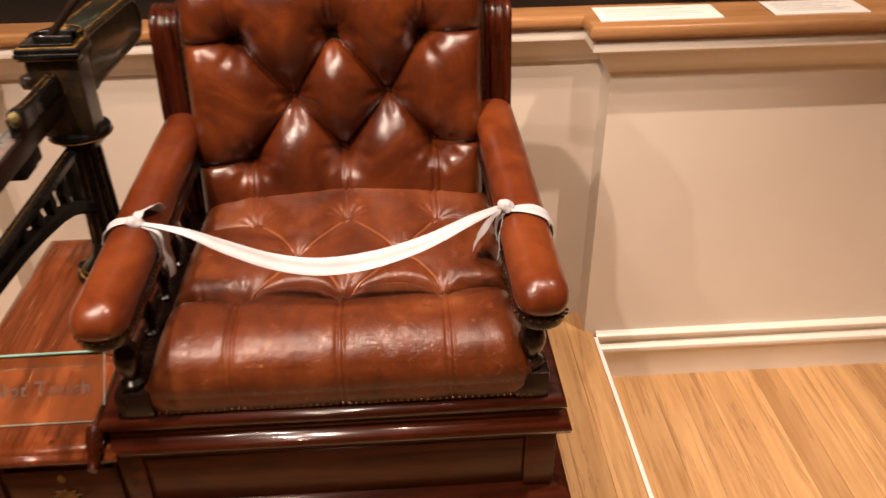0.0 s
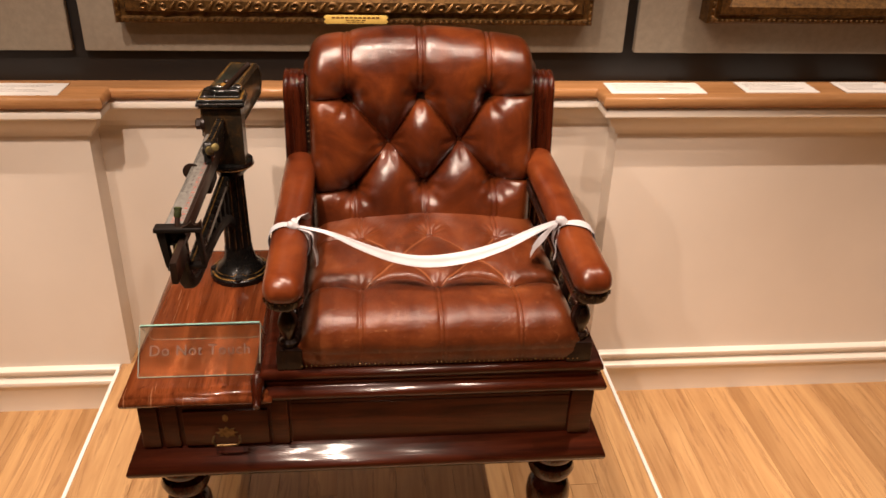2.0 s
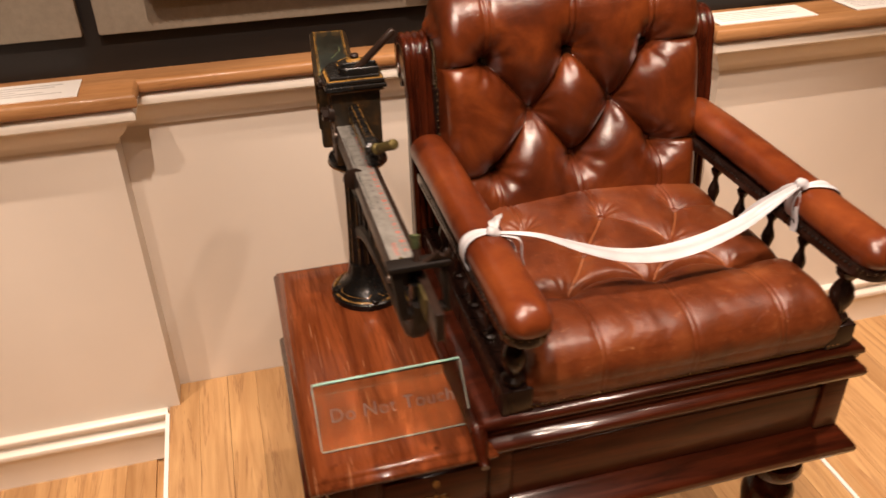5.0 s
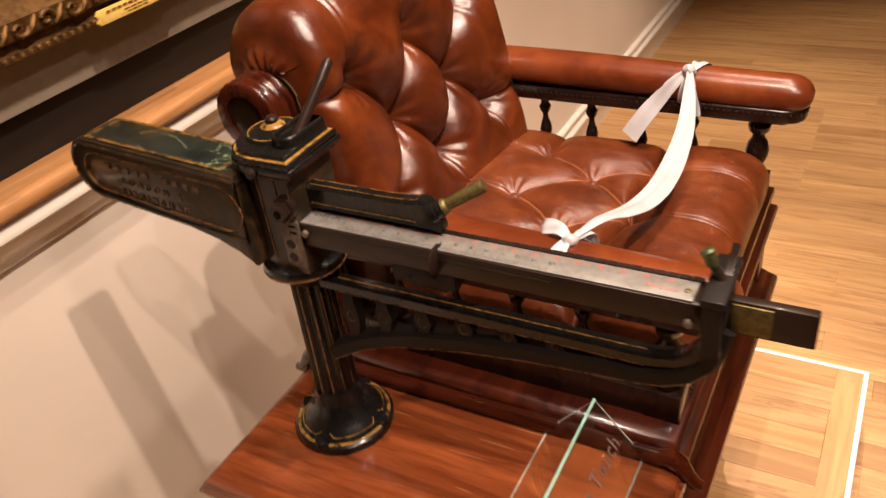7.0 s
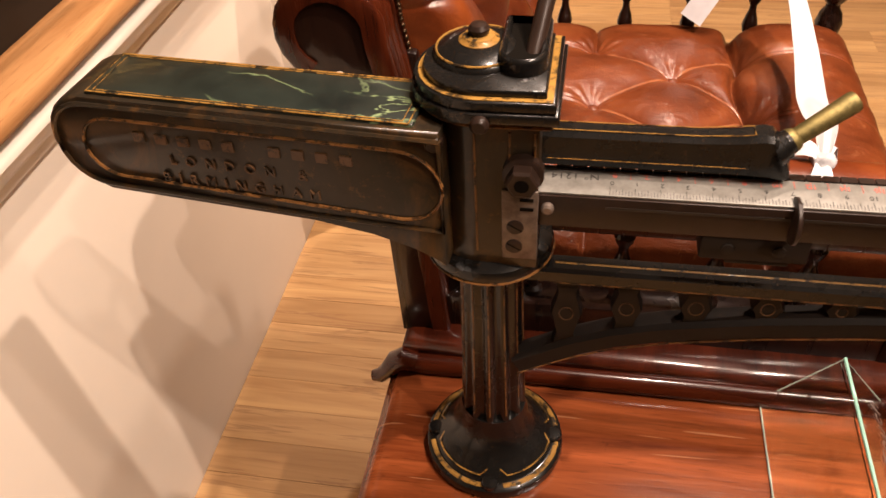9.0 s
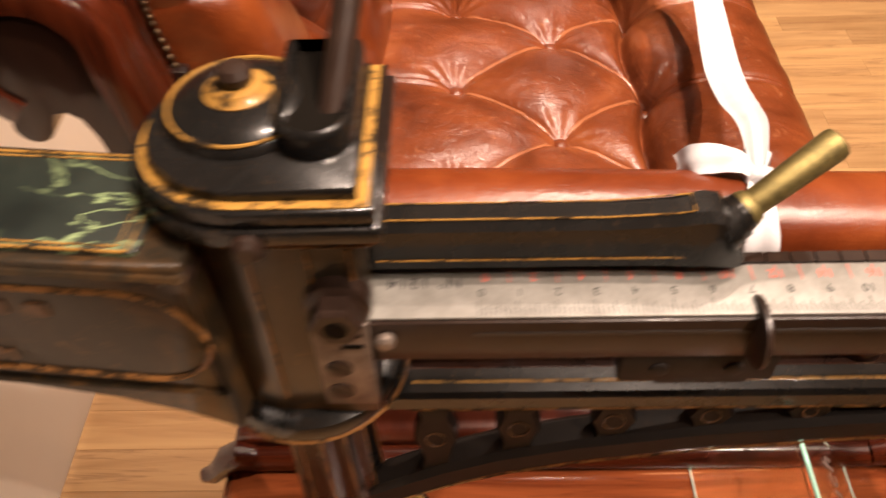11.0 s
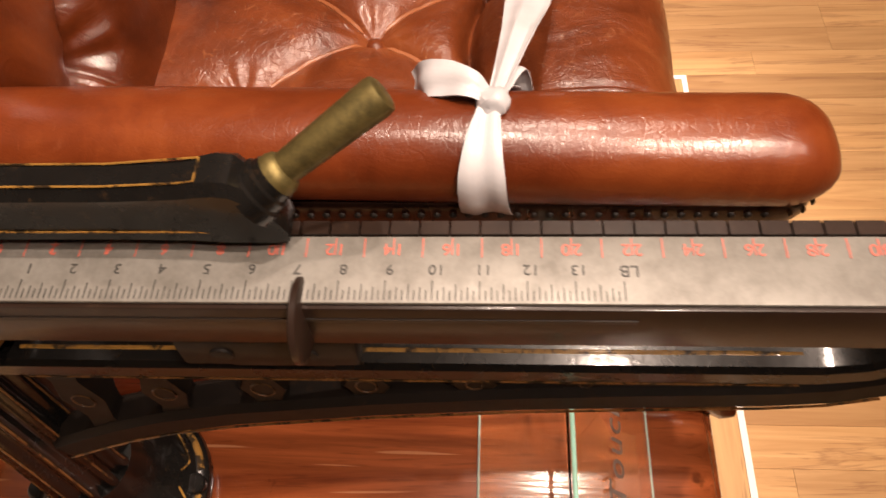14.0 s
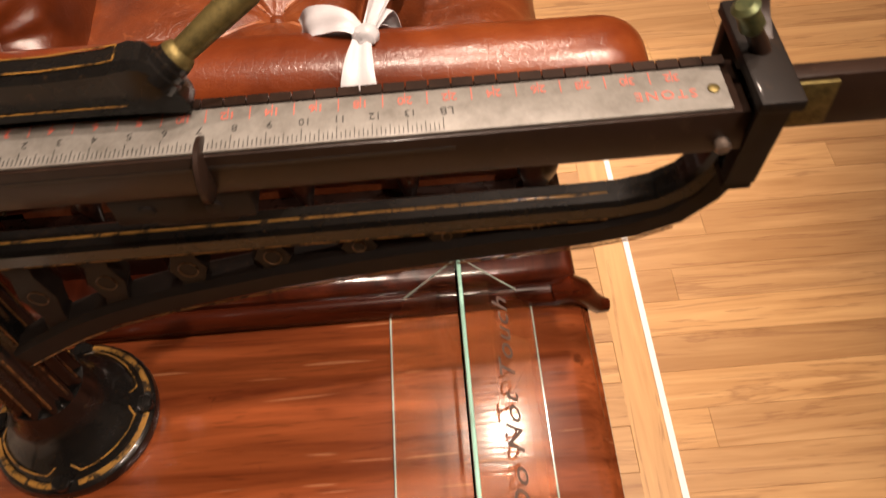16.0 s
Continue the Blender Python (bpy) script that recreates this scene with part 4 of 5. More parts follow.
def slot_plan(r):
    return [(-0.4015, 0.4600 + r), (-0.452, 0.4600 + r)] + [(-0.452 + r * math.cos(a), 0.4600 + r * math.sin(a)) for a in np.linspace(math.pi * 0.54, math.pi * 1.46, 17)] + [(-0.452, 0.4600 - r), (-0.4015, 0.4600 - r)]


rim = [[(x, y, z) for x, y in slot_plan(r)] for r, z in ((0.0180, 1.1290), (0.0178, 1.1440), (0.0168, 1.1465), (0.0150, 1.1475), (0.0132, 1.1465), (0.0124, 1.1440), (0.0122, 1.1290))]
loops(bm, rim + rim[:1], cap=False)
bmesh.ops.remove_doubles(bm, verts=bm.verts[:], dist=1e-6)
part("slot_rim", bm, IRON, head, "raised rim round the lever slot", 50)
# Floor of the lever slot, with the slot's shade put into its colour.
bm = bmesh.new()
prism(bm, slot_plan(0.0121), "z", 1.1300, 1.1412)
part("slot", bm, SHADE, head)
bm = bmesh.new()
tube(bm, [(-0.466, 0.4570, 1.112), (-0.440, 0.4530, 1.140), (-0.400, 0.4440, 1.1805), (-0.376, 0.4385, 1.2060), (-0.3735, 0.4380, 1.2085)], [0.0068, 0.0066, 0.0064, 0.0064, 0.0040], 14)
part("locking_lever", bm, BROWN_IRON, steel, "round brown iron lever")
for y, z in ((0.486, 1.1130), (0.520, 1.0950)):
    bm = bmesh.new()
    tube(bm, [(-0.484, y, z), (-0.5000, y, z), (-0.5030, y, z)], [0.0070, 0.0070, 0.0045], 14)
    part("screw", bm, BROWN_IRON, housing)
bm = bmesh.new()
tube(bm, [(-0.4840, 0.4555, 1.067), (-0.4925, 0.4555, 1.067), (-0.4940, 0.4555, 1.067)], [0.0155, 0.0155, 0.0135], 24)
pivot = part("pivot_boss", bm, BROWN_IRON, housing, "round iron pivot boss")
bm = bmesh.new()
tube(bm, [(-0.4935, 0.4555, 1.066), (-0.5030, 0.4555, 1.066), (-0.5048, 0.4555, 1.066)], [0.0128, 0.0128, 0.0108], 6)
part("hex_nut", bm, BROWN_IRON, pivot, "worn hexagonal nut")
# Dark disc that paints the shade of the nut's bore.
bm = bmesh.new()
tube(bm, [(-0.5035, 0.4555, 1.066), (-0.5052, 0.4555, 1.066)], 0.0055, 16)
part("bore", bm, SHADE, pivot)
plate2 = part("screw_plate", boxed(-0.4888, -0.4850, 0.4440, 0.4720, 0.980, 1.049, bev=0.0012), PALE_STEEL, housing, "flush worn steel plate with slotted screws")
for z, y in ((1.0135, 0.4615), (0.9935, 0.4625)):
    bm = bmesh.new()
    tube(bm, [(-0.4882, y, z), (-0.4894, y, z), (-0.4898, y, z)], [0.0068, 0.0068, 0.0058], 18)
    screw = part("plate_screw", bm, BROWN_IRON, plate2)
    # Dark strip painted as the shade in the screw's slot.
    bm = bmesh.new()
    prism(bm, [(y - 0.0058, z - 0.0030), (y - 0.0050, z - 0.0038), (y + 0.0058, z + 0.0030), (y + 0.0050, z + 0.0038)], "x", -0.4900, -0.4890)
    part("screw_slot", bm, SHADE, plate2)
# Dark bars stand for the shade of two slots in the plate.
for z in (1.032, 1.041):
    part("plate_slot", boxed(-0.4892, -0.4880, 0.4475, 0.4580, z - 0.0015, z + 0.0015), SHADE, plate2)
bm = bmesh.new()
for y0 in (0.4475, 0.466, 0.492):
    tube(bm, [(-0.4872, y0, 0.985), (-0.4872, y0, 1.100)], 0.0009, 5)
part("housing_lining", bm, OCHRE_LINE, housing)

# counterweight box behind the column
def blade_outline(inset=0.0, y0=0.512):
    z1, z0, tip = 1.106 - inset, 1.016 + inset, 0.846 - inset
    r = (z1 - z0) / 2
    pts = [(y0, z1), (0.62, z1), (tip - r * 0.9, z1)]
    pts += [(tip - r * 0.9 + 0.9 * r * math.cos(a), (z0 + z1) / 2 + r * math.sin(a)) for a in (math.pi / 2 - math.pi * k / 12 for k in range(1, 12))]
    pts += [(tip - r * 0.9, z0), (0.62, z0 - 0.006)]
    return pts + ([(0.57, z0 - 0.010), (0.535, z0 - 0.020), (y0, z0 - 0.040)] if not inset else [(y0, z0 - 0.006)])


def skew(bm):
    """Widen a piece of the counterweight box and turn it with the box about the column."""
    c, s = math.cos(radians(-5.2)), math.sin(radians(-5.2))
    for v in bm.verts:
        x, y = (v.co.x + 0.464) * 1.43, v.co.y - 0.512
        v.co.x, v.co.y = -0.4677 + c * x - s * y, 0.512 + s * x + c * y
    return bm


bm = bmesh.new()
prism(bm, blade_outline(), "x", -0.4885, -0.4395, 0.003)
skew(bm)
blade = part("counterweight_box", bm, OLIVE_IRON, steel, "long rounded iron counterweight box", 50)
part("marbled_top", skew(boxed(-0.4850, -0.4430, 0.532, 0.802, 1.1045, 1.1085, bev=0.0015)), MARBLE, blade, "green marbled painted top")
bm = bmesh.new()
outline_tube(bm, [(x, y, 1.1088) for x, y in ((-0.4825, 0.540), (-0.4825, 0.795), (-0.4455, 0.795), (-0.4455, 0.540))], 0.0004)
outline_tube(bm, [(x, y, 1.1087) for x, y in ((-0.4845, 0.535), (-0.4845, 0.800), (-0.4435, 0.800), (-0.4435, 0.535))], 0.0006)
part("gold_lining", skew(bm), FINE_GOLD, blade)
bm = bmesh.new()
outline_tube(bm, [(-0.4885, y, z) for y, z in blade_outline(0.006)], 0.0022)
outline_tube(bm, [(-0.4395, y, z) for y, z in blade_outline(0.006)], 0.0026)
part("raised_rim", skew(bm), OLIVE_IRON, blade)
bm = bmesh.new()
pan = [(0.545, 1.0885), (0.770, 1.0885)] + [(0.785 + 0.030 * math.cos(a), 1.0600 + 0.0285 * math.sin(a)) for a in np.linspace(math.pi / 2, -math.pi / 2, 12)]
pan += [(0.770, 1.0315), (0.545, 1.0240)] + [(0.545 + 0.034 * math.cos(a), 1.0563 + 0.0322 * math.sin(a)) for a in np.linspace(-math.pi / 2, -3 * math.pi / 2, 14)[1:-1]]
outline_tube(bm, [(-0.4890, y, z) for y, z in pan], 0.0013)
part("oval_border", skew(bm), OCHRE_LINE, blade, "rubbed bronze oval border")
side = Matrix(((0, 0, -1, 0), (-1, 0, 0, 0), (0, 1, 0, 0), (0, 0, 0, 1)))
rows = [lettering("LONDON &", 0.0125, Matrix.Translation((-0.4890, 0.679, 1.0545)) @ side, 0.0008, 2.20), lettering("BIRMINGHAM", 0.0125, Matrix.Translation((-0.4890, 0.680, 1.0365)) @ side, 0.0008, 2.10)]
bm = joined(rows)
for k in range(10):
    y = 0.765 - k * 0.0195
    if k != 5:
        box(bm, -0.4898, -0.4885, y - 0.0095, y, 1.0700, 1.0785)
part("cast_letters", skew(bm), DULL_BRONZE, blade, "raised bronze-coloured cast lettering")

# open bracket in front of the column
BRX = CX - 0.008


def swept_bar(path, w, h):
    """A bar of width w (x) and height h along (y, z) points."""
    rings = []
    for i, (y, z) in enumerate(path):
        a, b = path[max(i - 1, 0)], path[min(i + 1, len(path) - 1)]
        dy, dz = b[0] - a[0], b[1] - a[1]
        ln = math.hypot(dy, dz)
        ny, nz = -dz / ln, dy / ln
        k, c = h / 2, min(w, h) * 0.18
        sec = [(-w / 2 + c, k), (w / 2 - c, k), (w / 2, k - c), (w / 2, -k + c), (w / 2 - c, -k), (-w / 2 + c, -k), (-w / 2, -k + c), (-w / 2, k - c)]
        rings.append([(BRX + sx, y + ny * s, z + nz * s) for sx, s in sec])
    return loops(bmesh.new(), rings)


TOPZ = 0.938
bracket = part("bracket", swept_bar([(0.455, TOPZ), (0.30, TOPZ), (0.15, TOPZ), (0.05, TOPZ), (0.022, 0.9385), (0.000, 0.943), (-0.017, 0.953), (-0.030, 0.970), (-0.037, 0.990), (-0.041, 1.008), (-0.043, 1.026)][::-1], 0.0225, 0.0165), IRON, steel, "curved black iron bracket rail", 30)
low = [(0.462, 0.815), (0.44, 0.829), (0.41, 0.847), (0.375, 0.863), (0.33, 0.877), (0.25, 0.893), (0.17, 0.904), (0.10, 0.910), (0.04, 0.914), (0.010, 0.919), (-0.014, 0.929), (-0.032, 0.948), (-0.043, 0.973), (-0.047, 0.998)]
part("lower_rail", swept_bar(low[::-1], 0.024, 0.0235), DULL_IRON, bracket, "arched lower rail", 30)
bm = bmesh.new()
tube(bm, [(BRX - 0.001, y, TOPZ + 0.0082) for y in (0.43, 0.3, 0.15, 0.03)], 0.0013, 6, 0.4)
part("gold_line", bm, GOLD_LINE, bracket, "worn gold line along the rail")
bm = bmesh.new()
tube(bm, [(BRX - 0.0113, y, TOPZ - 0.0062) for y in (0.43, 0.3, 0.15, 0.03)], 0.0007, 5)
part("edge_line", bm, OCHRE_LINE, bracket)
bm = bmesh.new()
tube(bm, [(BRX - 0.0120, y, z - 0.0104) for y, z in low[:11]], 0.0008, 5)
part("lower_line", bm, OCHRE_LINE, bracket)
for y in (0.418, 0.366, 0.308, 0.250, 0.192, 0.134, 0.076):
    zb = float(np.interp(-y, [-p[0] for p in low], [p[1] for p in low])) + 0.006
    zt = TOPZ - 0.006
    zm = (zt + zb) / 2
    bm = bmesh.new()
    prism(bm, [(y - 0.012, zb), (y + 0.012, zb), (y + 0.006, zb + (zm - zb) * 0.40), (y + 0.014, zm), (y + 0.006, zt - (zt - zm) * 0.40), (y + 0.012, zt), (y - 0.012, zt), (y - 0.006, zt - (zt - zm) * 0.40), (y - 0.014, zm), (y - 0.006, zb + (zm - zb) * 0.40)], "x", BRX - 0.0075, BRX + 0.0075, 0.0015)
    slat = part("slat", bm, DULL_IRON, bracket)
    bm = bmesh.new()
    rr = min(0.008, max(0.0025, (zt - zb) * 0.22))
    outline_tube(bm, [(BRX - 0.0077, y + 0.8 * rr * math.cos(a), zm + rr * math.sin(a)) for a in np.linspace(0, 2 * math.pi, 13)[:-1]], 0.0007, 5)
    part("slat_line", bm, DULL_BRONZE, slat)

# graduated beam
bm = boxed(-0.4840, -0.4440, -0.030, 0.4480, 1.0130, 1.0430, bev=0.0012)
beam = part("beam", bm, BROWN_IRON, steel, "long browned iron beam")
plate = part("graduated_plate", boxed(-0.4822, -0.4508, -0.020, 0.4450, 1.0430, 1.0452, bev=0.0006), NICKEL, beam, "dull nickel plate with red and black numerals")
ZP = 1.0454
deck = Matrix(((0, -1, 0, 0), (1, 0, 0, 0), (0, 0, 1, 0), (0, 0, 0, 1)))
black, red = [], []
LBY, STY = [0.3900 - 0.01865 * k for k in range(14)] + [0.1280], [0.3880 - 0.0238 * k for k in range(17)]
for k in range(14):
    black.append(lettering(str(k), 0.0068, Matrix.Translation((-0.4668, LBY[k], ZP)) @ deck, 0.0001))
black.append(lettering("LB", 0.0075, Matrix.Translation((-0.4672, LBY[14], ZP)) @ deck, 0.0001))
black.append(lettering("Nº 1214", 0.0100, Matrix.Translation((-0.4605, 0.4180, ZP)) @ deck, 0.0001, 1.1))
for k in range(17):
    red.append(lettering(str(2 * k), 0.0080, Matrix.Translation((-0.4572, STY[k], ZP)) @ deck, 0.0001, 1.15))
red.append(lettering("STONE", 0.0090, Matrix.Translation((-0.4695, 0.0130, ZP)) @ deck, 0.0001, 1.25))
bm = joined(black)
for k in range(14 * 8 + 1):
    y = 0.3915 - 0.01865 / 8 * k
    ln = 0.0088 if k % 8 == 0 else 0.0072 if k % 4 == 0 else 0.0058 if k % 2 == 0 else 0.0044
    box(bm, -0.4810, -0.4810 + ln, y - 0.00022, y + 0.00022, ZP - 0.0002, ZP + 0.0001)
part("black_scale", bm, BLACK_INK, plate, "black pound numerals and division marks")
bm = joined(red)
for k in range(33):
    y = 0.3880 - 0.0119 * k
    box(bm, -0.4612 if k % 2 else -0.4600, -0.4520, y - 0.00028, y + 0.00028, ZP - 0.0002, ZP + 0.0001)
tagged(part("red_scale", bm, RED_INK, plate, "red stone numerals"), kind="stuff")
bm = bmesh.new()
lathe(bm, [(0.0032, 1.0445), (0.0032, 1.0460), (0.0022, 1.0466)], -0.468, -0.0125, 12)
part("plate_screw", bm, BRASS, plate)
for k in range(37):
    y = 0.4330 - k * 0.01235
    part("rack_tooth", boxed(-0.4505, -0.4440, y - 0.0114, y, 1.0430, 1.0464), BROWN_IRON, beam)
# Dark strip that paints the shade inside the slit.
part("beam_slit", boxed(-0.4845, -0.4838, 0.125, 0.394, 1.0330, 1.0355), DARK, beam)
bm = bmesh.new()
tube(bm, [(-0.4835, 0.2560, 1.0330), (-0.4835, 0.2568, 1.0330), (-0.4835, 0.2592, 1.0330), (-0.4835, 0.2600, 1.0330)], [0.0165, 0.0180, 0.0180, 0.0165], 26)
part("pointer", bm, BROWN_IRON, beam, "small dark iron pointer")
for y, z in ((-0.018, 1.020), (0.437, 1.032)):
    bm = bmesh.new()
    tube(bm, [(-0.4838, y, z), (-0.4880, y, z), (-0.4895, y, z)], [0.0048, 0.0048, 0.003], 12)
    part("beam_stud", bm, PALE_STEEL, beam, "rounded steel stud")
bm = boxed(-0.4835, -0.4450, 0.240, 0.320, 0.9900, 1.0135, bev=0.002)
box(bm, -0.4815, -0.4470, 0.252, 0.300, 0.9850, 0.9905, 0.0015)
block = part("slider_block", bm, DULL_IRON, steel, "browned iron slider under the beam")
for y in (0.262, 0.300):
    bm = bmesh.new()
    tube(bm, [(-0.4832, y, 1.002), (-0.4848, y, 1.002), (-0.4852, y, 1.002)], [0.0050, 0.0050, 0.0040], 14)
    part("block_screw", bm, DULL_IRON, block)

# poise bar with its brass peg
bm = bmesh.new()
sections = [(0.445, 0.0095, 1.054, 1.0830), (0.330, 0.0095, 1.054, 1.0830), (0.300, 0.0100, 1.054, 1.0850), (0.286, 0.0110, 1.054, 1.0880), (0.279, 0.0110, 1.054, 1.0870), (0.268, 0.0085, 1.050, 1.0740), (0.263, 0.0075, 1.050, 1.0600)]
rings = []
for y, w, z0, z1 in sections:
    xc, c = -0.4490, 0.004
    rings.append([(xc - w + c, y, z1), (xc + w - c, y, z1), (xc + w, y, z1 - c), (xc + w, y, z0), (xc - w, y, z0), (xc - w, y, z1 - c)])
loops(bm, rings)
poise = part("poise_bar", bm, IRON, steel, "black poise bar with thin gold lines", 30)
bm = bmesh.new()
for pts in ([(-0.4545, 0.440, 1.0836), (-0.4545, 0.330, 1.0836), (-0.4547, 0.300, 1.0856), (-0.4550, 0.292, 1.0872), (-0.4435, 0.292, 1.0872)], [(-0.4435, 0.440, 1.0836), (-0.4435, 0.330, 1.0836), (-0.4435, 0.292, 1.0872)], [(-0.4589, 0.440, 1.0600), (-0.4591, 0.290, 1.0600)]):
    tube(bm, pts, 0.00045, 5)
part("gold_line", bm, FINE_GOLD, poise)
P0, P1 = Vector((-0.4480, 0.2740, 1.0710)), Vector((-0.4235, 0.2215, 1.1005))
ax = (P1 - P0).normalized()
bm = bmesh.new()
tube(bm, [P0 + ax * d for d in (-0.004, 0.002, 0.003, 0.007, 0.008, 0.011)], [0.0135, 0.0132, 0.0118, 0.0116, 0.0102, 0.0098], 22)
part("peg_socket", bm, IRON, poise, "stepped black socket")
bm = bmesh.new()
L = (P1 - P0).length
tube(bm, [P0 + ax * d for d in (0.009, 0.013, 0.016, 0.017, L - 0.0035, L - 0.001, L)], [0.0096, 0.0094, 0.0082, 0.0068, 0.0084, 0.0078, 0.0060], 20)
part("brass_peg", bm, BRASS, poise, "tarnished brass peg")

# end gate, knobs and tail of the beam
bm = bmesh.new()
prism(bm, [(-0.4900, 1.052), (-0.4745, 1.052), (-0.4690, 0.978), (-0.4800, 0.978)], "y", -0.0480, -0.0300, 0.0015)
prism(bm, [(-0.4240, 1.052), (-0.4150, 1.052), (-0.4110, 0.982), (-0.4185, 0.982)], "y", -0.0480, -0.0300, 0.0015)
box(bm, -0.4930, -0.4110, -0.0520, -0.0280, 1.0480, 1.0565, 0.0020)
prism(bm, [(-0.4780, 0.980), (-0.4110, 0.984), (-0.4110, 0.975), (-0.4780, 0.971)], "y", -0.0480, -0.0300, 0.0015)
gate = part("end_gate", bm, DULL_IRON, steel, "black iron gate round the beam end")
bm = bmesh.new()
prism(bm, [(-0.4500, 1.055), (-0.4100, 1.055), (-0.4110, 1.071), (-0.4180, 1.061), (-0.4235, 1.061), (-0.4275, 1.070), (-0.4340, 1.061)], "y", -0.0480, -0.0400, 0.001)
part("catch", bm, BROWN_IRON, gate, "worn steel catch with two spurs")
bm = bmesh.new()
tube(bm, [(-0.4530, -0.040, 1.052), (-0.4530, -0.036, 1.062), (-0.4525, -0.031, 1.071)], [0.0060, 0.0050, 0.0046], 12)
part("knob_stem", bm, BROWN_IRON, gate)
bm = bmesh.new()
tube(bm, [(-0.4525, -0.032, 1.069), (-0.4525, -0.0305, 1.072), (-0.4520, -0.027, 1.079), (-0.4518, -0.0245, 1.084), (-0.4517, -0.0235, 1.086)], [0.0048, 0.0068, 0.0060, 0.0076, 0.0050], 16)
part("knob", bm, GREEN_BRASS, gate, "greenish brass thumb knob")
bm = boxed(-0.4530, -0.4410, -0.130, -0.026, 0.9920, 1.0330, bev=0.002)
tail = part("beam_tail", bm, BROWN_IRON, steel, "flat tail bar past the gate")
part("brass_cheek", boxed(-0.4555, -0.4525, -0.090, -0.052, 0.9960, 1.0300, bev=0.001), BRASS, tail)

# acrylic sign on the table
sign = holder("table_sign", (-0.475, 0.122, 0.660), "clear acrylic tent sign with engraved words on the table", "sign")
RIDGE, FRONT, REAR = (0.126, 0.7430), (0.058, 0.6612), (0.196, 0.6612)
for name, foot in (("front_panel", FRONT), ("rear_panel", REAR)):
    d = Vector((foot[0] - RIDGE[0], foot[1] - RIDGE[1])).normalized()
    n = Vector((d.y, -d.x)) * 0.0013
    top = Vector(RIDGE) + d * (0.0045 if name == "rear_panel" else 0.0)
    pts = [(top.x + n.x, top.y + n.y), (top.x - n.x, top.y - n.y), (foot[0] - n.x, foot[1]), (foot[0] + n.x, foot[1])]
    bm = bmesh.new()
    prism(bm, pts, "x", -0.598, -0.353)
    pane = part(name, bm, ACRYLIC, sign, "clear bevelled acrylic panel")
    pane.visible_shadow = False
bm = bmesh.new()
tube(bm, [(-0.5975, 0.126, 0.7442), (-0.3535, 0.126, 0.7462)], 0.0019, 8)
part("ridge_edge", bm, ACRYLIC_EDGE, sign, "green polished top edge")
for x in (-0.5985, -0.3525):
    for foot in (FRONT, REAR):
        part("side_edge", tube(bmesh.new(), [(x, foot[0], foot[1] + 0.002), (x, RIDGE[0], RIDGE[1])], 0.0010, 6), CLEAR_EDGE, sign)
for foot in (FRONT, REAR):
    part("foot_edge", tube(bmesh.new(), [(-0.5975, foot[0], foot[1] + 0.0012), (-0.3535, foot[0], foot[1] + 0.0012)], 0.0011, 6), CLEAR_EDGE, sign)
up = Vector((0, RIDGE[0] - FRONT[0], RIDGE[1] - FRONT[1])).normalized()
nrm = Vector((1, 0, 0)).cross(up)
face = Matrix((Vector((1, 0, 0)), up, nrm)).transposed().to_4x4()
mid = Vector((-0.475, (RIDGE[0] + FRONT[0]) / 2, (RIDGE[1] + FRONT[1]) / 2)) + nrm * 0.0022
part("engraving", lettering("Do Not Touch", 0.0315, Matrix.Translation(mid) @ face, 0.0003, 1.08), ETCH, sign, "engraved lettering")


# white ribbon tied across the arms
ribbon = holder("ribbon", (0.01, 0.17, 0.90), "white satin ribbon tied across between both arms", "ribbon")


def ribbon_strip(pts, width, wdir, folds=0.0, seed=0.0):
    pts = [Vector(p) for p in pts]
    # smooth the line
    fine = []
    for i in range(len(pts) - 1):
        p0, p1, p2, p3 = pts[max(i - 1, 0)], pts[i], pts[i + 1], pts[min(i + 2, len(pts) - 1)]
        for k in range(8):
            t = k / 8
            fine.append(0.5 * ((2 * p1) + (p2 - p0) * t + (2 * p0 - 5 * p1 + 4 * p2 - p3) * t * t + (3 * p1 - p0 - 3 * p2 + p3) * t**3))
    fine.append(pts[-1])
    rows = []
    n = len(fine)
    for i, p in enumerate(fine):
        f = i / (n - 1)
        d = (fine[min(i + 1, n - 1)] - fine[max(i - 1, 0)]).normalized()
        w = Vector(wdir[0]).lerp(Vector(wdir[1]), f)
        w = (w - d * w.dot(d)).normalized()
        nn = d.cross(w)
        wid = width if isinstance(width, float) else float(np.interp(f, np.linspace(0, 1, len(width)), width))
        row = []
        for k in range(9):
            g = k / 8 - 0.5
            row.append(p + w * g * wid + nn * (folds * math.sin(g * 9 + seed + f * 5) * 0.5 + folds * 0.6 * math.sin(f * 14 + seed)))
        rows.append(row)
    me = grid_mesh(np.array([[tuple(v) for v in r] for r in rows]))
    bm = bmesh.new()
    bm.from_mesh(me)
    bmesh.ops.solidify(bm, geom=bm.faces[:], thickness=0.0007)
    return bm


KL, KR = (-0.277, 0.183, 0.941), (0.281, 0.170, 0.950)
part("sash", ribbon_strip([KL, (-0.21, 0.168, 0.932), (-0.148, 0.159, 0.911), (-0.07, 0.148, 0.886), (0.0, 0.140, 0.875), (0.07, 0.137, 0.884), (0.148, 0.140, 0.910), (0.225, 0.155, 0.938), KR], [0.008, 0.022, 0.033, 0.037, 0.037, 0.035, 0.029, 0.020, 0.008], ((0.0, 1, -0.02), (0.0, 1, 0.28)), 0.0045), RIBBON, ribbon, "satin sash sagging over the seat")


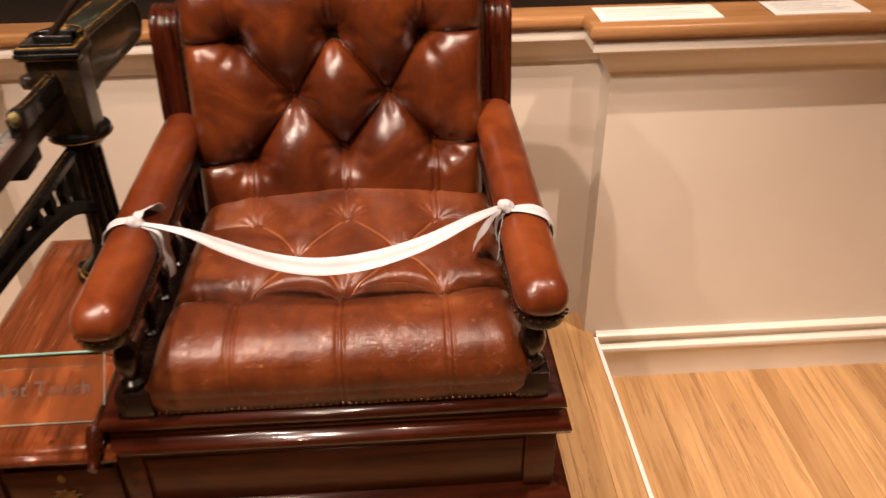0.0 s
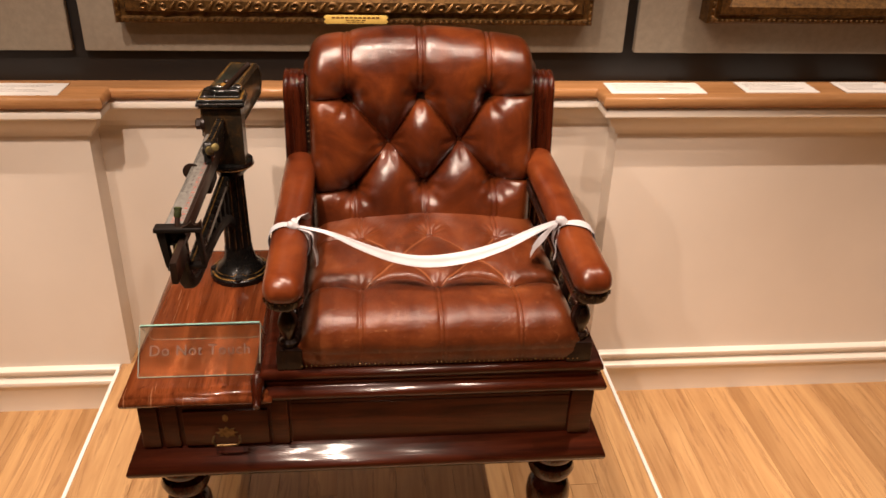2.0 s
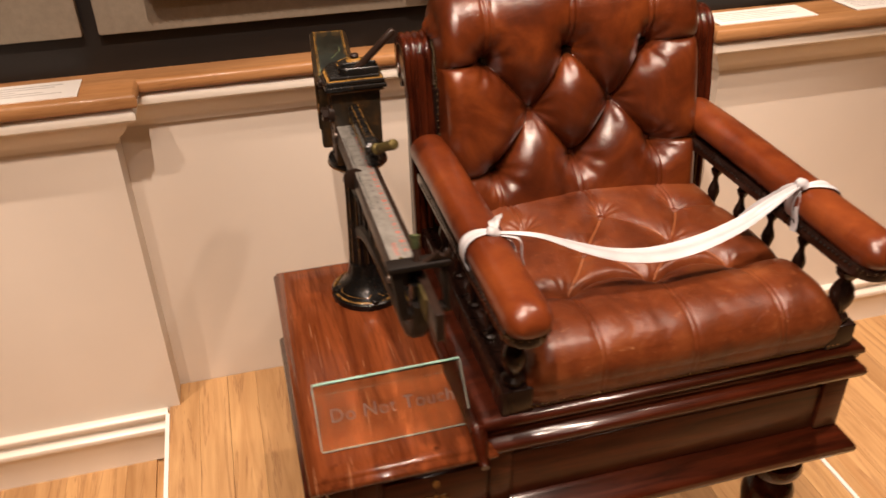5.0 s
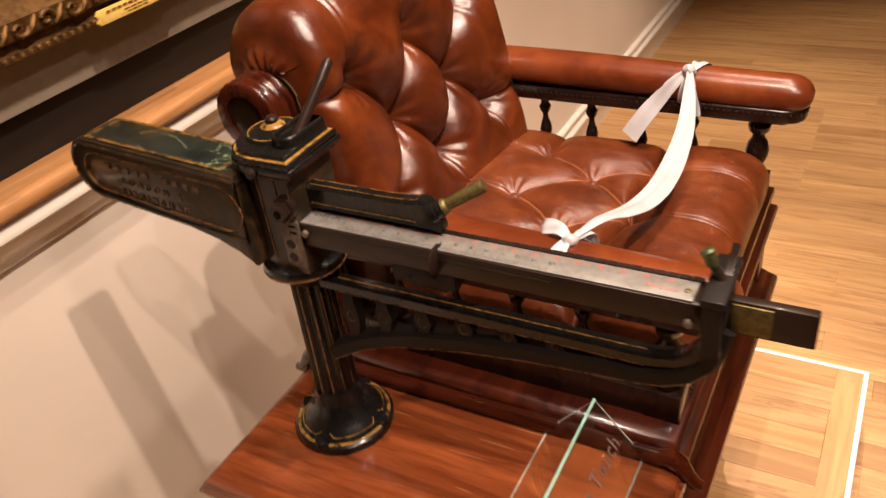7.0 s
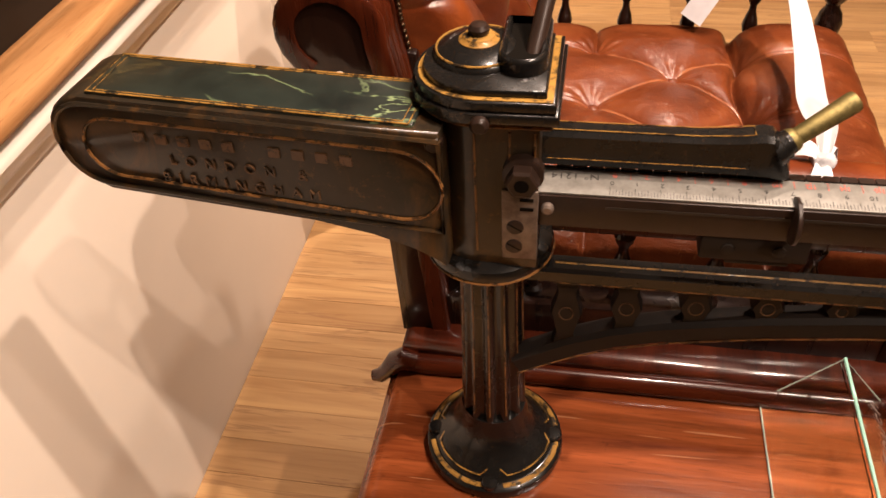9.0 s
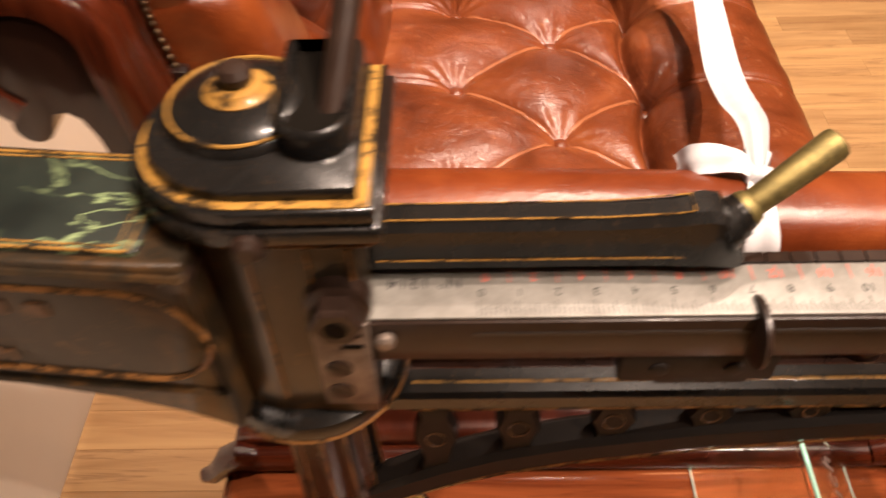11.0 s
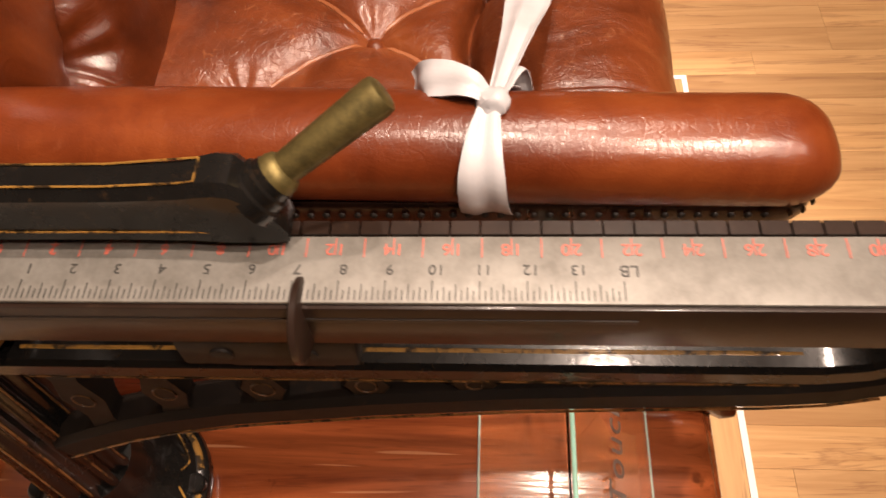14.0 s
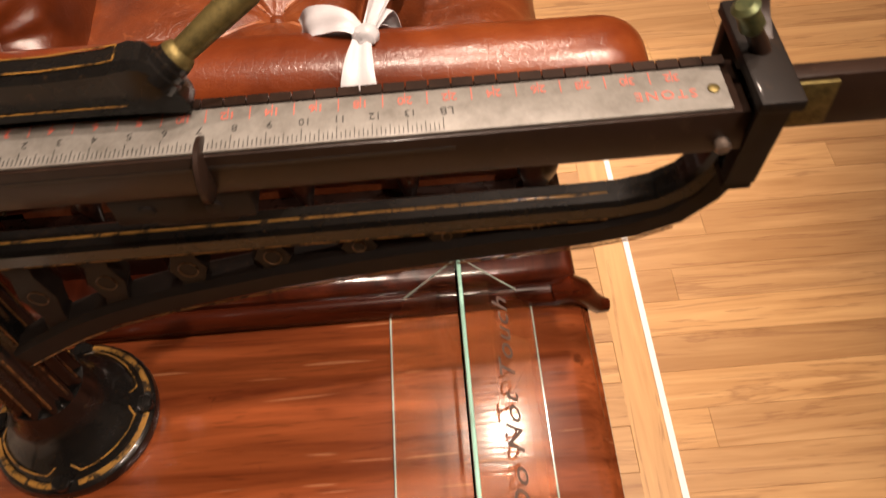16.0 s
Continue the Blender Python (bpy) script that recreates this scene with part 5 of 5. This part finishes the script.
def arm_loop(cx, y0, zc, a0, seed):
    """A band round the arm, gathered where it meets the knot."""
    pts = []
    for k in range(25):
        a = a0 + 2 * math.pi * k / 24
        c, s = math.cos(a), math.sin(a)
        pts.append((cx + 0.0410 * math.copysign(abs(c) ** 0.92, c), y0 + 0.007 * math.sin(a - a0), zc + (0.0365 if s > 0 else 0.043) * math.copysign(abs(s) ** 0.9, s)))
    return ribbon_strip(pts, [0.007, 0.020, 0.029, 0.032, 0.032, 0.032, 0.030, 0.026, 0.007], ((0, 1, 0), (0, 1, 0)), 0.0022, seed)


part("arm_loop", arm_loop(-0.286, 0.183, 0.9085, radians(66), 0.5), RIBBON, ribbon, "ribbon wound round the arm")
part("arm_loop", arm_loop(0.309, 0.166, 0.9145, radians(122), 2.0), RIBBON, ribbon, "ribbon wound round the arm")
for k in (KL, KR):
    bm = bmesh.new()
    bmesh.ops.create_icosphere(bm, subdivisions=3, radius=0.0125, matrix=Matrix.LocRotScale(k, Euler((0.4, 0.5, 0.3)), (1.2, 0.9, 0.8)))
    for v in bm.verts:
        v.co += v.normal * 0.003 * noise.noise(v.co * 160)
    part("knot", bm, RIBBON, ribbon)
part("tail", ribbon_strip([KL, (-0.272, 0.196, 0.950), (-0.265, 0.212, 0.950), (-0.258, 0.227, 0.942), (-0.253, 0.235, 0.930)], [0.008, 0.018, 0.024, 0.025, 0.022], ((0.8, 0.1, 0.4), (0.9, 0.3, 0.2)), 0.002, 1.0), RIBBON, ribbon)
part("tail", ribbon_strip([KL, (-0.240, 0.172, 0.935), (-0.232, 0.166, 0.900), (-0.230, 0.160, 0.86)], [0.008, 0.020, 0.024, 0.022], ((0.3, 1, 0), (0.2, 1, 0)), 0.002, 2.0), RIBBON, ribbon)
part("tail", ribbon_strip([KR, (0.272, 0.195, 0.926), (0.258, 0.235, 0.874), (0.243, 0.266, 0.826)], [0.008, 0.022, 0.034, 0.036], ((0.2, 0.8, 0.4), (0.3, 0.8, 0.4)), 0.002, 0.2), RIBBON, ribbon)
part("tail", ribbon_strip([KR, (0.276, 0.168, 0.930), (0.272, 0.160, 0.895), (0.270, 0.152, 0.868)], [0.008, 0.022, 0.024, 0.020], ((0.4, 1, 0), (0.2, 1, 0)), 0.002, 3.0), RIBBON, ribbon)


# gilt picture frames on the fabric panels
def picture(x0, x1, z0, z1, width, ornate, label):
    pic = holder("painting", ((x0 + x1) / 2, 1.094, z0), label, "painting", "framed paintings")
    def ring(profile, mat, name, lab=""):
        bm = bmesh.new()
        rings = [[(x0 + o, y, z0 + o), (x1 - o, y, z0 + o), (x1 - o, y, z1 - o), (x0 + o, y, z1 - o)] for o, y in profile]
        rings.append(rings[0])
        loops(bm, rings, cap=False)
        bmesh.ops.remove_doubles(bm, verts=bm.verts[:], dist=1e-6)
        return part(name, bm, mat, pic, lab, 30)
    w = width
    ring([(0.0, 1.093), (0.0, 1.035), (0.006, 1.026), (0.016, 1.024), (0.020, 1.030), (w * 0.30, 1.028), (w * 0.36, 1.016), (w * 0.62, 1.012), (w * 0.70, 1.022), (w * 0.80, 1.036), (w, 1.066), (w, 1.093)], GILT, "frame", "carved gilt frame" if ornate else "plain gilt frame")
    bm = bmesh.new()
    n = int((x1 - x0) / 0.016)
    for i in range(n):
        x = x0 + 0.010 + (x1 - x0 - 0.02) * i / (n - 1)
        bmesh.ops.create_icosphere(bm, subdivisions=1, radius=0.0062, matrix=Matrix.Translation((x, 1.025, z0 + 0.011)))
    tagged(part("beading", bm, GILT, pic, "row of gilt beads"), kind="stuff")
    bm = bmesh.new()
    m = int((z1 - z0) / 0.020)
    for i in range(m):
        z = z0 + 0.02 + (z1 - z0 - 0.04) * i / (m - 1)
        for x in (x0 + 0.011, x1 - 0.011):
            bmesh.ops.create_icosphere(bm, subdivisions=1, radius=0.0062, matrix=Matrix.Translation((x, 1.025, z)))
    tagged(part("beading", bm, GILT, pic), kind="stuff")
    if ornate:
        kinds = []
        for up in (1, -1):
            bm = bmesh.new()
            tube(bm, [((0.016 - 0.0011 * k) * math.cos(k * 0.55), 0, (0.014 - 0.001 * k) * math.sin(k * 0.55) * up) for k in range(13)], [0.0048 - 0.0002 * k for k in range(13)], 6)
            tube(bm, [(0.013, 0.001, -0.012), (0.023, -0.001, 0), (0.033, 0.001, 0.012)], [0.003, 0.0055, 0.003], 6)
            me = finish(bm)
            me.materials.append(GILT)
            kinds.append(me)
        n = int((x1 - x0 - 2 * w) / 0.046)
        for i in range(n):
            o = part("scroll_ornament", kinds[i % 2], GILT, pic)
            o.location = (x0 + w * 0.6 + (x1 - x0 - w * 1.2) * (i + 0.5) / n, 1.011, z0 + w * 0.49)
    part("canvas", boxed(x0 + w * 0.9, x1 - w * 0.9, 1.070, 1.084, z0 + w * 0.9, z1 - w * 0.9), CANVAS, pic, "dark varnished landscape canvas")
    return pic


main = picture(-0.812, 0.540, 1.156, 2.06, 0.105, True, "large painting in an ornate carved gilt frame")
picture(0.885, 1.85, 1.166, 1.96, 0.085, False, "painting in a plain gilt frame")
picture(-2.15, -1.165, 1.166, 1.96, 0.085, False, "painting in a plain gilt frame")
bm = bmesh.new()
prism(bm, [(-0.236, 1.1700), (-0.230, 1.1640), (-0.062, 1.1640), (-0.056, 1.1700), (-0.062, 1.1760), (-0.056, 1.1820), (-0.062, 1.1880), (-0.230, 1.1880), (-0.236, 1.1820), (-0.230, 1.1760)], "y", 1.002, 1.006, 0.0008)
plq = part("name_plaque", bm, PLAQUE, main, "bright brass plaque")
bm = bmesh.new()
for z, x0, x1, h in ((1.1815, -0.214, -0.078, 0.0042), (1.1745, -0.176, -0.116, 0.0020), (1.1695, -0.170, -0.122, 0.0016)):
    k = int((x1 - x0) / 0.012)
    for i in range(k):
        a = x0 + (x1 - x0) * i / k
        box(bm, a, a + (x1 - x0) / k * 0.78, 1.001, 1.002, z - h / 2, z + h / 2)
part("writing", bm, OCHRE_LINE, plq)


# caption cards lying on the shelf
def card(x0, x1, y0, y1):
    c = holder("caption_card", ((x0 + x1) / 2, (y0 + y1) / 2, 0.965), "white printed caption card lying on the shelf", "card", "caption cards on the shelf")
    part("sheet", boxed(x0, x1, y0, y1, 0.9655, 0.9680), PAPER, c)
    bm = bmesh.new()
    for i in range(5):
        y = y1 - 0.022 - i * 0.014
        box(bm, x0 + 0.02, x0 + 0.02 + (x1 - x0 - 0.04) * (0.55 + 0.4 * abs(math.sin(i * 2.3 + x0))), y - 0.0016, y + 0.0016, 0.9680, 0.9683)
    part("print", bm, GREY_INK, c)


CARDS = [(0.612, 0.908, 0.988, 1.093), (1.035, 1.270, 0.995, 1.100), (1.355, 1.535, 0.995, 1.100), (-1.320, -0.985, 0.975, 1.085)]
for row in CARDS:
    card(*row)


# floor boards, laid last
def board_mesh(w, l, t=0.012):
    bm = bmesh.new()
    c = 0.0004
    loops(bm, [[(0, 0, 0), (w, 0, 0), (w, l, 0), (0, l, 0)], [(0, 0, t - c), (w, 0, t - c), (w, l, t - c), (0, l, t - c)], [(c, c, t), (w - c, c, t), (w - c, l - c, t), (c, l - c, t)]])
    me = finish(bm, 20)
    me.materials.append(BOARD)
    return me


rng = random.Random(5)
BW = 0.0830
LENGTHS = [0.55, 0.75, 0.95, 1.15, 1.4]
kit = {l: board_mesh(BW - 0.0004, l - 0.0004) for l in LENGTHS}
floor, platform = bpy.data.objects["floor"], bpy.data.objects["platform"]
x = -2.20
while x < 3.30:
    y = 1.05
    while y > -2.0:
        l = rng.choice(LENGTHS)
        hidden = x > PX0 - 0.07 and x < PX1 and y - l > PY0
        if not hidden:
            b = part("board", kit[l], BOARD, floor)
            b.location = (x, y - l, FLOOR - 0.012)
        y -= l
    x += BW
far = bmesh.new()
for x0, x1, y0, y1 in ((-6.018, -2.21, -7.0, 1.05), (3.362, 7.0, -7.0, 1.05), (-2.20, 3.27, -7.0, -3.5)):
    x = x0
    while x < x1:
        y = y1
        while y > y0:
            l = 1.6 + rng.random()
            box(far, x, x + BW - 0.001, y - l, y - 0.001, FLOOR - 0.012, FLOOR)
            y -= l
        x += BW
tagged(part("far_boards", far, BOARD, floor), kind="stuff")
x = PX0 + 0.0115
while x < PX1 - 0.012:
    y, w = 1.124, BW
    while y > PY0 + 0.072:
        l = rng.choice(LENGTHS)
        if y - l < PY0 + 0.072 + 0.25:
            l = y - PY0 - 0.072
        me = kit.get(l) or board_mesh(min(BW, PX1 - 0.0115 - x) - 0.0008, l - 0.0008)
        if x + BW > PX1 - 0.0115:
            me = board_mesh(PX1 - 0.0123 - x, l - 0.0008)
        b = part("board", me, BOARD, platform)
        b.location = (x, y - l, -0.012)
        y -= l
    x += BW
edge = board_mesh(0.0598, PX1 - PX0 - 0.024)
b = part("border_board", edge, BOARD, platform)
b.matrix_local = Matrix.Translation((PX1 - 0.012, PY0 + 0.0115, -0.012)) @ Matrix.Rotation(math.pi / 2, 4, "Z")
